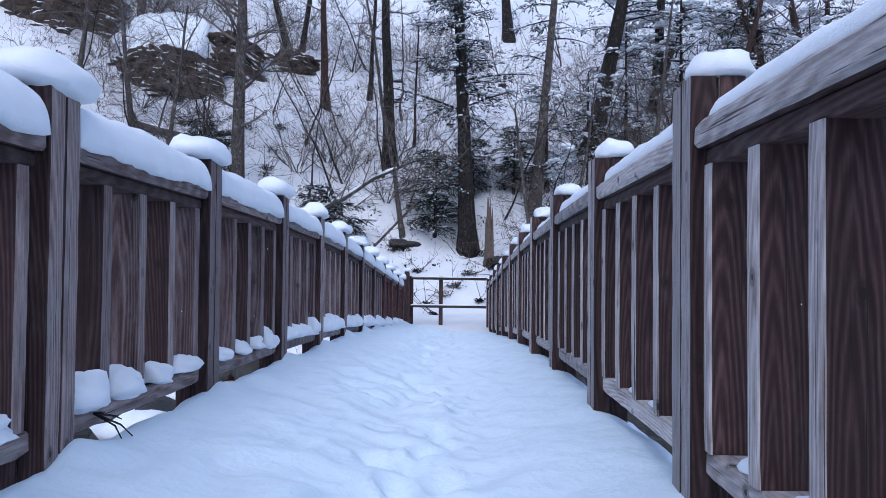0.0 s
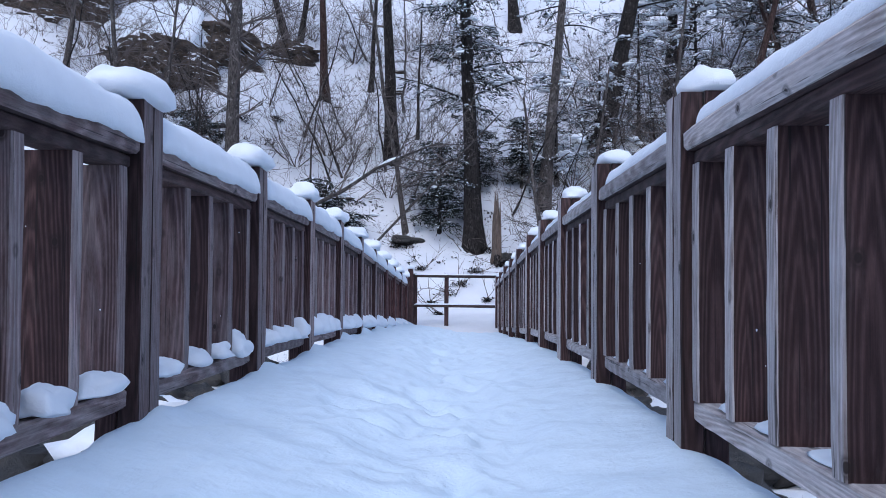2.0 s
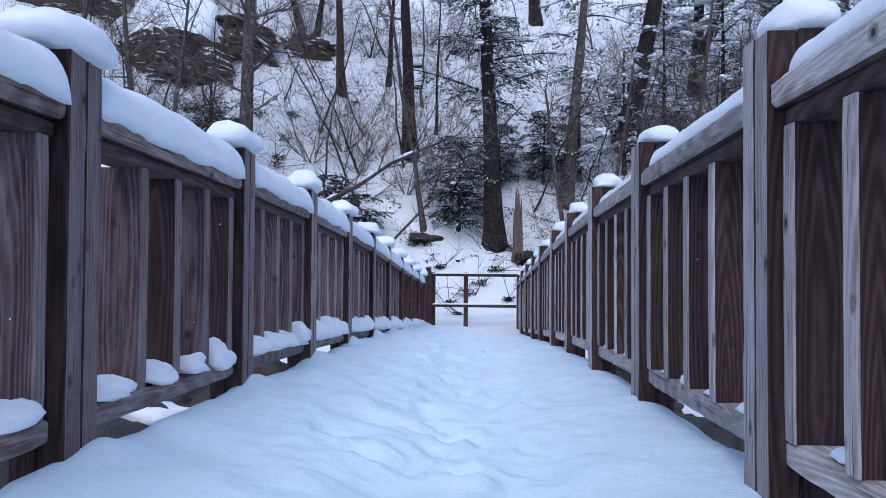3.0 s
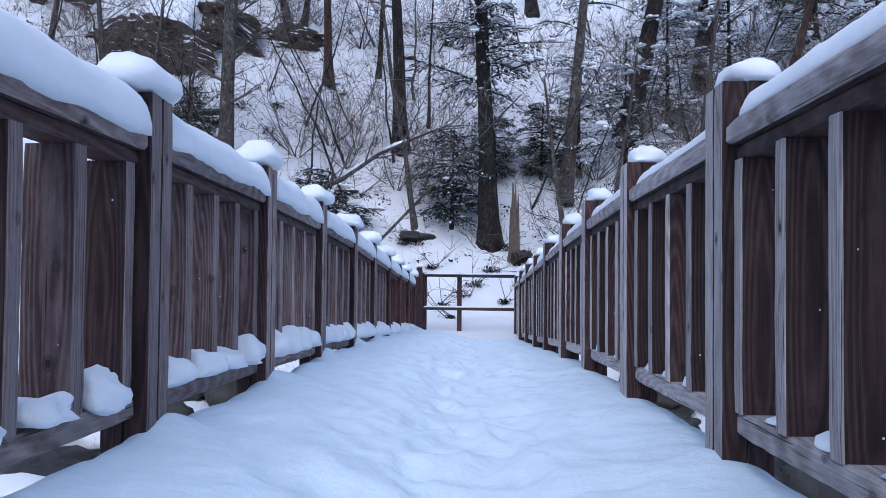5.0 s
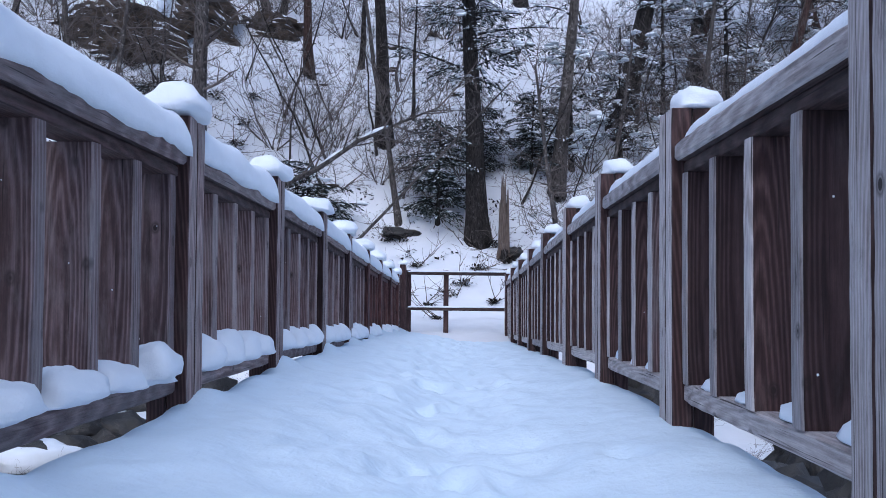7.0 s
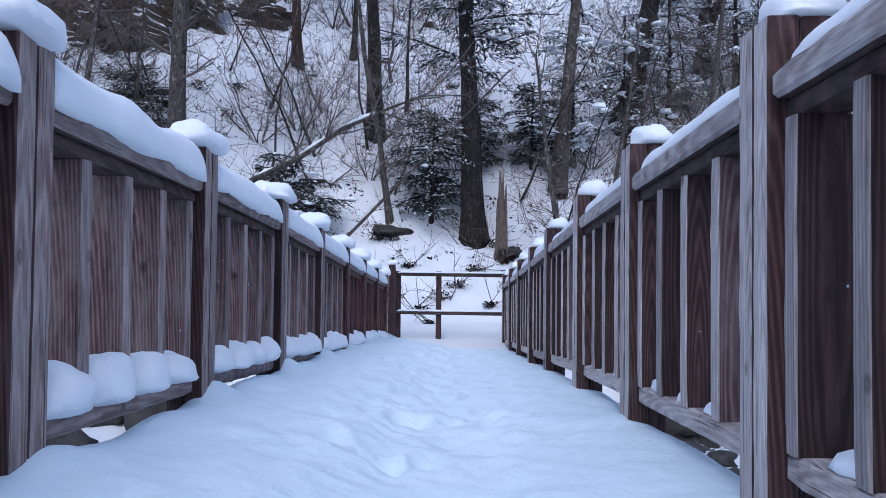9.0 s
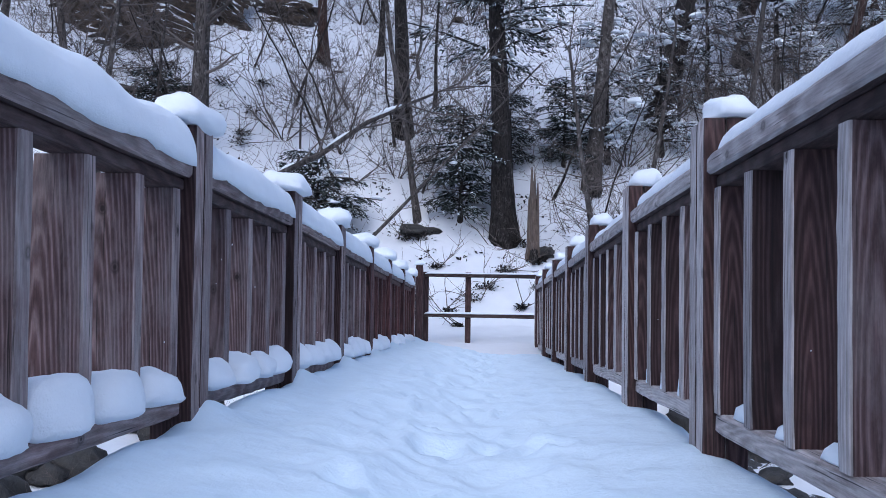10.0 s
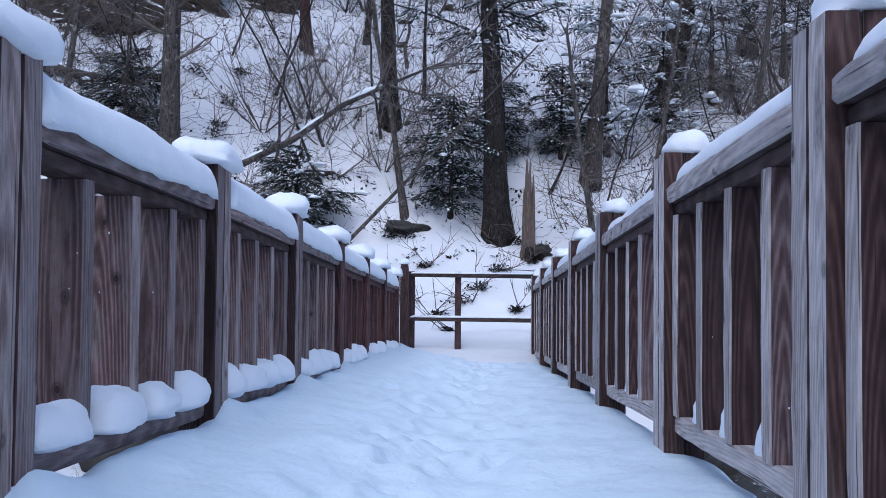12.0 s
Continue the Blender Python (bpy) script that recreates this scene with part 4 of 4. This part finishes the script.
# a fallen log on the slope
log = tagged(new("fallen_log"), "grey fallen log with snow along its top", "log")
ends = [Vector((x, y, ground(x, y) + h)) for x, y, h in ((-13.6, 36.6, 0.25), (-11.6, 37.2, 0.45), (-9.6, 38.2, 0.5))]
q = Geo()
q.tube([ends[0], ends[0].lerp(ends[1], 0.5), ends[1], ends[1].lerp(ends[2], 0.5), ends[2]], [0.20, 0.18, 0.17, 0.15, 0.12], 9)
put("trunk", q.mesh("trunk", [bark_grey]), log)
q = Geo()
q.tube([e + Vector((0, 0, 0.10)) for e in (ends[0], ends[0].lerp(ends[1], 0.5), ends[1], ends[1].lerp(ends[2], 0.5), ends[2])], [0.11, 0.15, 0.12, 0.13, 0.07], 8)
put("snow_cover", q.mesh("snow_cover", [snow_soft]), log, label="snow lying along the top")

# dead shrubs and roots on the bank behind the fence
def dead_clump(x, y, size, seed):
    rnd = random.Random(seed)
    ob = tagged(new("dead_shrub"), "dark tangle of dead leaves and roots in the snow", "shrub", "dead shrubs on the bank")
    ob.location = (x, y, ground(x, y))
    q = Geo()
    for _ in range(170):
        o = Vector((rnd.gauss(0, size * 0.6), rnd.gauss(0, size * 0.4), rnd.uniform(-0.05, size * 0.7)))
        d = Vector((rnd.uniform(-1, 1), rnd.uniform(-1, 1), rnd.uniform(-0.3, 0.6))).normalized()
        q.leaf(o, d, d.cross(Vector((rnd.uniform(-1, 1), 0.3, 1))).normalized(), rnd.uniform(0.05, 0.13), rnd.uniform(0.015, 0.035), 0)
    tagged(put("leaves", q.mesh("leaves", [bark_dark], False), ob), kind="stuff")
    for _ in range(3):
        q = Geo()
        branch(q, Vector((rnd.gauss(0, size * 0.6), 0, 0)), Vector((rnd.uniform(-1.2, 1.2), rnd.uniform(-0.5, 0.3), rnd.uniform(0.2, 1))), rnd.uniform(0.6, 1.5), 0.018, 1, rnd, 0.2, 0.0)
        put("stem", q.mesh("stem", [twig_mat]), ob)


for i, (x, y, size) in enumerate(((-1.15, 32.4, 0.22), (-0.55, 32.9, 0.3), (-0.2, 33.4, 0.25), (0.75, 32.7, 0.16), (-0.9, 31.6, 0.12), (0.35, 34.2, 0.2), (-2.0, 33.0, 0.2), (1.3, 33.6, 0.25), (-1.6, 34.4, 0.2), (-3.6, 33.9, 0.25), (2.2, 34.6, 0.25))):
    dead_clump(x, y, size, 900 + i)

# broken stump
stump = tagged(new("tree_stump"), "broken pale dead trunk with a splintered top", "stump")
stump.location = (1.16, 35.0, ground(1.16, 35.0))
q = Geo()
rnd = random.Random(5)
for i in range(15):
    w = 2 * math.pi * i / 15
    o = 0.13 + 0.03 * math.sin(i * 2.4)
    p = Vector((o * math.cos(w), o * math.sin(w), -0.2))
    h = (2.7 if i in (3, 4, 5) else rnd.uniform(1.2, 2.3))
    q.tube([p * 1.6, p + Vector((0, 0, 0.5)), Vector((p.x * 0.92, p.y * 0.92, h * 0.75)), Vector((p.x * 0.85 + rnd.uniform(-0.02, 0.02), p.y * 0.85, h))], [0.085, 0.055, rnd.uniform(0.035, 0.05), 0.006], 5)
put("trunk", q.mesh("trunk", [dead_mat]), stump)
q = Geo()
for i in range(12):
    w = rnd.uniform(0, 6.28)
    o = rnd.uniform(0.12, 0.3)
    q.tube([Vector((0, 0, 0.35)), Vector((o * 0.7 * math.cos(w), o * 0.7 * math.sin(w), 0.2)), Vector((o * 1.9 * math.cos(w), o * 1.9 * math.sin(w), -0.15))], [0.07, 0.09, 0.05], 6)
put("root_flare", q.mesh("root_flare", [bark_dark]), stump)


# ---- rocks ----
def boulder(pos, size, seed, capped=True, turn=0, label="dark brown boulder half buried in snow", sink=0.25, wet=False):
    rock = tagged(new("boulder"), label, "rock", "rocks on the slope")
    rock.matrix_basis = pose(pos[0], pos[1], ground(pos[0], pos[1]) + size[2] * (0.5 - sink), 0, 0, turn)
    q = Geo()
    q.lump((0, 0, 0), size, 0.75, 10, 14, 0, 0.2, seed)
    put("stone", q.mesh("stone", [wet_rock if wet else rock_mat]), rock)
    if capped:
        q = Geo()
        q.lump((0, 0.08 * size[1], size[2] * 0.62), (size[0] * 0.95, size[1] * 0.95, size[2] * 0.42), 0.6, 7, 12, 0, 0.3, seed + 3)
        put("snow_cover", q.mesh("snow_cover", [snow_soft]), rock, label="snow lying on top")
    return rock


def outcrop(pos, size, seed, dome=True):
    """A layered cliff, undercut between its strata, with broken blocks, snow on the ledges and a domed snow sheet on top."""
    rnd = random.Random(seed)
    rock = tagged(new("rock_outcrop"), "layered dark brown rock outcrop with snow on its ledges", "rock")
    rock.location = (pos[0], pos[1], ground(pos[0], pos[1]))
    w, d, h = size
    levels = [0.0]
    while levels[-1] < 1:
        levels.append(levels[-1] + rnd.uniform(0.09, 0.2))
    shift = [rnd.uniform(-0.3, 0.3) - 0.35 * math.sin(math.pi * min(1, v)) for v in levels]
    q = Geo()
    nx, nz = 54, 44
    for k in range(nz + 1):
        v = k / nz
        for i in range(nx + 1):
            u = i / nx * 2 - 1
            p = Vector((u * w * 0.5, v * h, seed))
            wave = v + 0.10 * noise.noise(Vector((u * 1.7, seed, 0))) + 0.05 * u
            lv = max(0, min(len(levels) - 2, sum(1 for a in levels if a <= wave) - 1))
            f = min(1.0, max(0.0, (wave - levels[lv]) / (levels[lv + 1] - levels[lv])))
            ledge = 1.5 * shift[lv] * (0.6 + noise.noise(Vector((u * 3.1, lv * 7.7, seed)))) - 0.30 * math.sqrt(f)
            y = 0.55 * d * u * u + ledge + 0.30 * noise.noise(p * 1.3) + 0.10 * noise.noise(p * 4.7) + 0.25 * v * d
            q.v.append(Vector((u * w * 0.5 + 0.15 * noise.noise(p * 2.1), y, v * h * (1 - 0.28 * u * u) - 0.5 + 0.06 * noise.noise(p * 3.7))))
    for k in range(nz):
        for i in range(nx):
            a = k * (nx + 1) + i
            q.f.append((a, a + 1, a + nx + 2, a + nx + 1))
            q.m.append(0)
    base = len(q.v)                      # top and back, running into the slope
    for i in range(nx + 1):
        a = q.v[nz * (nx + 1) + i]
        q.v.append(Vector((a.x * 0.9, a.y + d * 1.2, a.z + 0.2)))
    for i in range(nx):
        a = nz * (nx + 1) + i
        q.f.append((a, a + 1, base + i + 1, base + i))
        q.m.append(0)
    put("rock_face", q.mesh("rock_face", [rock_mat], False), rock)
    for _ in range(14):
        u, v = rnd.uniform(-0.95, 0.95), rnd.uniform(0, 0.9)
        q = Geo()
        wide = rnd.uniform(0.25, 0.7)
        q.lump((0, 0, 0), (wide, 0.45, wide * rnd.uniform(0.3, 0.6)), 0.8, 6, 9, 0, 0.15, rnd.uniform(0, 99))
        put("rock_block", q.mesh("rock_block", [rock_mat], False), rock,
            pose(u * w * 0.5, 0.55 * d * u * u + 0.25 * v * d + rnd.uniform(-0.35, 0.0), h * v * (1 - 0.28 * u * u) - 0.4, rnd.uniform(-12, 4), rnd.uniform(-9, 9), rnd.uniform(-25, 25)))
    if dome:
        q = Geo()
        q.lump((0, 0, 0), (w * 0.40, d * 1.0, h * 0.50), 0.36, 20, 36, 0, 0.5, seed)
        put("snow_cover", q.mesh("snow_cover", [snow_soft]), rock, pose(-w * 0.02, d * 0.95, h * 1.08, 36, 10, 0), label="smooth domed snow sheet on top")
    return rock


outcrop((-13.7, 39.6), (5.6, 2.6, 2.5), 3.1)
outcrop((-11.5, 42.2), (3.6, 2.0, 2.5), 5.4, False)
outcrop((-19.6, 41.5), (6.0, 2.6, 3.0), 8.7)
outcrop((-8.9, 45.6), (3.2, 1.4, 1.2), 15.2, False)
# dark stone and leaf clump added in place of a shaded hollow
boulder((-2.3, 36.1), (0.6, 0.35, 0.2), 4.0, False, 10, "dark lump standing in for the shaded hollow below a leaning tree", 0.3, True)
dead_clump(-2.2, 35.9, 0.34, 951)
# dark clumps round the trunk feet: roots, and stand-ins for the shaded cavities
for i, (x, y) in enumerate(((-3.14, 39.6), (-6.46, 42.2), (-8.9, 35.0), (3.14, 37.2), (5.95, 40.2), (0.75, 35.5), (-2.6, 35.8))):
    dead_clump(x, y, 0.32, 940 + i)
rnd = random.Random(58)
for i in range(26):                  # dark litter and roots below the outcrop
    y = rnd.uniform(34.5, 40)
    dead_clump(rnd.uniform(-0.34, -0.17) * y, y, rnd.uniform(0.2, 0.45), 970 + i)
dead_clump(1.25, 34.8, 0.22, 952)
dead_clump(0.2, 35.5, 0.2, 953)
boulder((1.5, 35.2), (0.35, 0.3, 0.22), 2.0, False, 0, "dark wet stone beside the stump", 0.3, True)
rnd = random.Random(9)
for i in range(40):
    y = rnd.uniform(34, 52)
    x = rnd.uniform(-0.46, 0.40) * y
    r = rnd.uniform(0.10, 0.32)
    boulder((x, y), (r * rnd.uniform(0.8, 1.6), r, r * rnd.uniform(0.4, 0.8)), i * 1.3, False, rnd.uniform(0, 360))
for i in range(200):
    side = 1 if i % 5 > 1 else -1
    y = rnd.uniform(3, 30)
    x = (XR + 0.7 + 6.5 * rnd.random() ** 1.3) if side > 0 else (XL - rnd.uniform(0.6, 6))
    if y > 25 and x < 3:
        continue
    r = rnd.uniform(0.2, 0.75)
    boulder((x, y), (r * rnd.uniform(0.9, 1.5), r, r * rnd.uniform(0.6, 1.0)), 200 + i * 1.7, rnd.random() < (0.08 if side > 0 else 0.2), rnd.uniform(0, 360), "dark wet boulder in the ravine below the bridge", 0.2, True)
for i in range(70):
    y = rnd.uniform(3, 25)
    r = rnd.uniform(0.25, 0.5)
    boulder((XR + rnd.uniform(0.45, 1.5), y), (r * rnd.uniform(0.9, 1.5), r, r * rnd.uniform(0.6, 1.0)), 600 + i * 1.9, rnd.random() < 0.15, rnd.uniform(0, 360), "dark wet boulder in the ravine below the bridge", 0.15, True)
for i in range(60):
    side = -1 if i % 3 else 1
    y = rnd.uniform(1, 26)
    x = (XR + rnd.uniform(1.3, 3.2)) if side > 0 else (XL - rnd.uniform(1.3, 3.4))
    moved(shrubs[1 + i % 3], x, y, rnd.uniform(0, 360), rnd.uniform(0.16, 0.26))

# low scrub and dead leaves poking out of the snow
q = Geo()
rnd = random.Random(21)
for i in range(1500):
    y = rnd.uniform(30.6, 54)
    x = rnd.uniform(-0.50, 0.46) * y
    z = ground(x, y)
    if y < 34.5 and i % 14:
        continue
    if rnd.random() < 0.55 or y < 38:
        r = rnd.uniform(0.08, 0.26)
        for _ in range(rnd.randint(5, 14)):
            o = Vector((rnd.gauss(0, r), rnd.gauss(0, r * 0.6), 0))
            d = Vector((rnd.uniform(-1, 1), rnd.uniform(-1, 1), rnd.uniform(-0.1, 0.7))).normalized()
            q.leaf(Vector((x, y, 0)) + o + Vector((0, 0, ground(x + o.x, y + o.y) + 0.01)), d, d.cross(Vector((rnd.uniform(-1, 1), 0.3, 1))).normalized(), rnd.uniform(0.05, 0.18), rnd.uniform(0.02, 0.05), 0)
    else:
        for _ in range(rnd.randint(3, 7)):
            d = Vector((rnd.uniform(-1, 1), rnd.uniform(-1, 1), rnd.uniform(0.5, 1.4)))
            q.tube(wander(Vector((x, y, z - 0.03)), d, rnd.uniform(0.25, 0.9), 3, 0.3, rnd), [0.010, 0.008, 0.006, 0.004], 3, 1, False)
tagged(new("undergrowth", q.mesh("undergrowth", [bark_dark, twig_mat], False)), "dead leaves, roots and twigs poking through the snow", "undergrowth", kind="stuff")
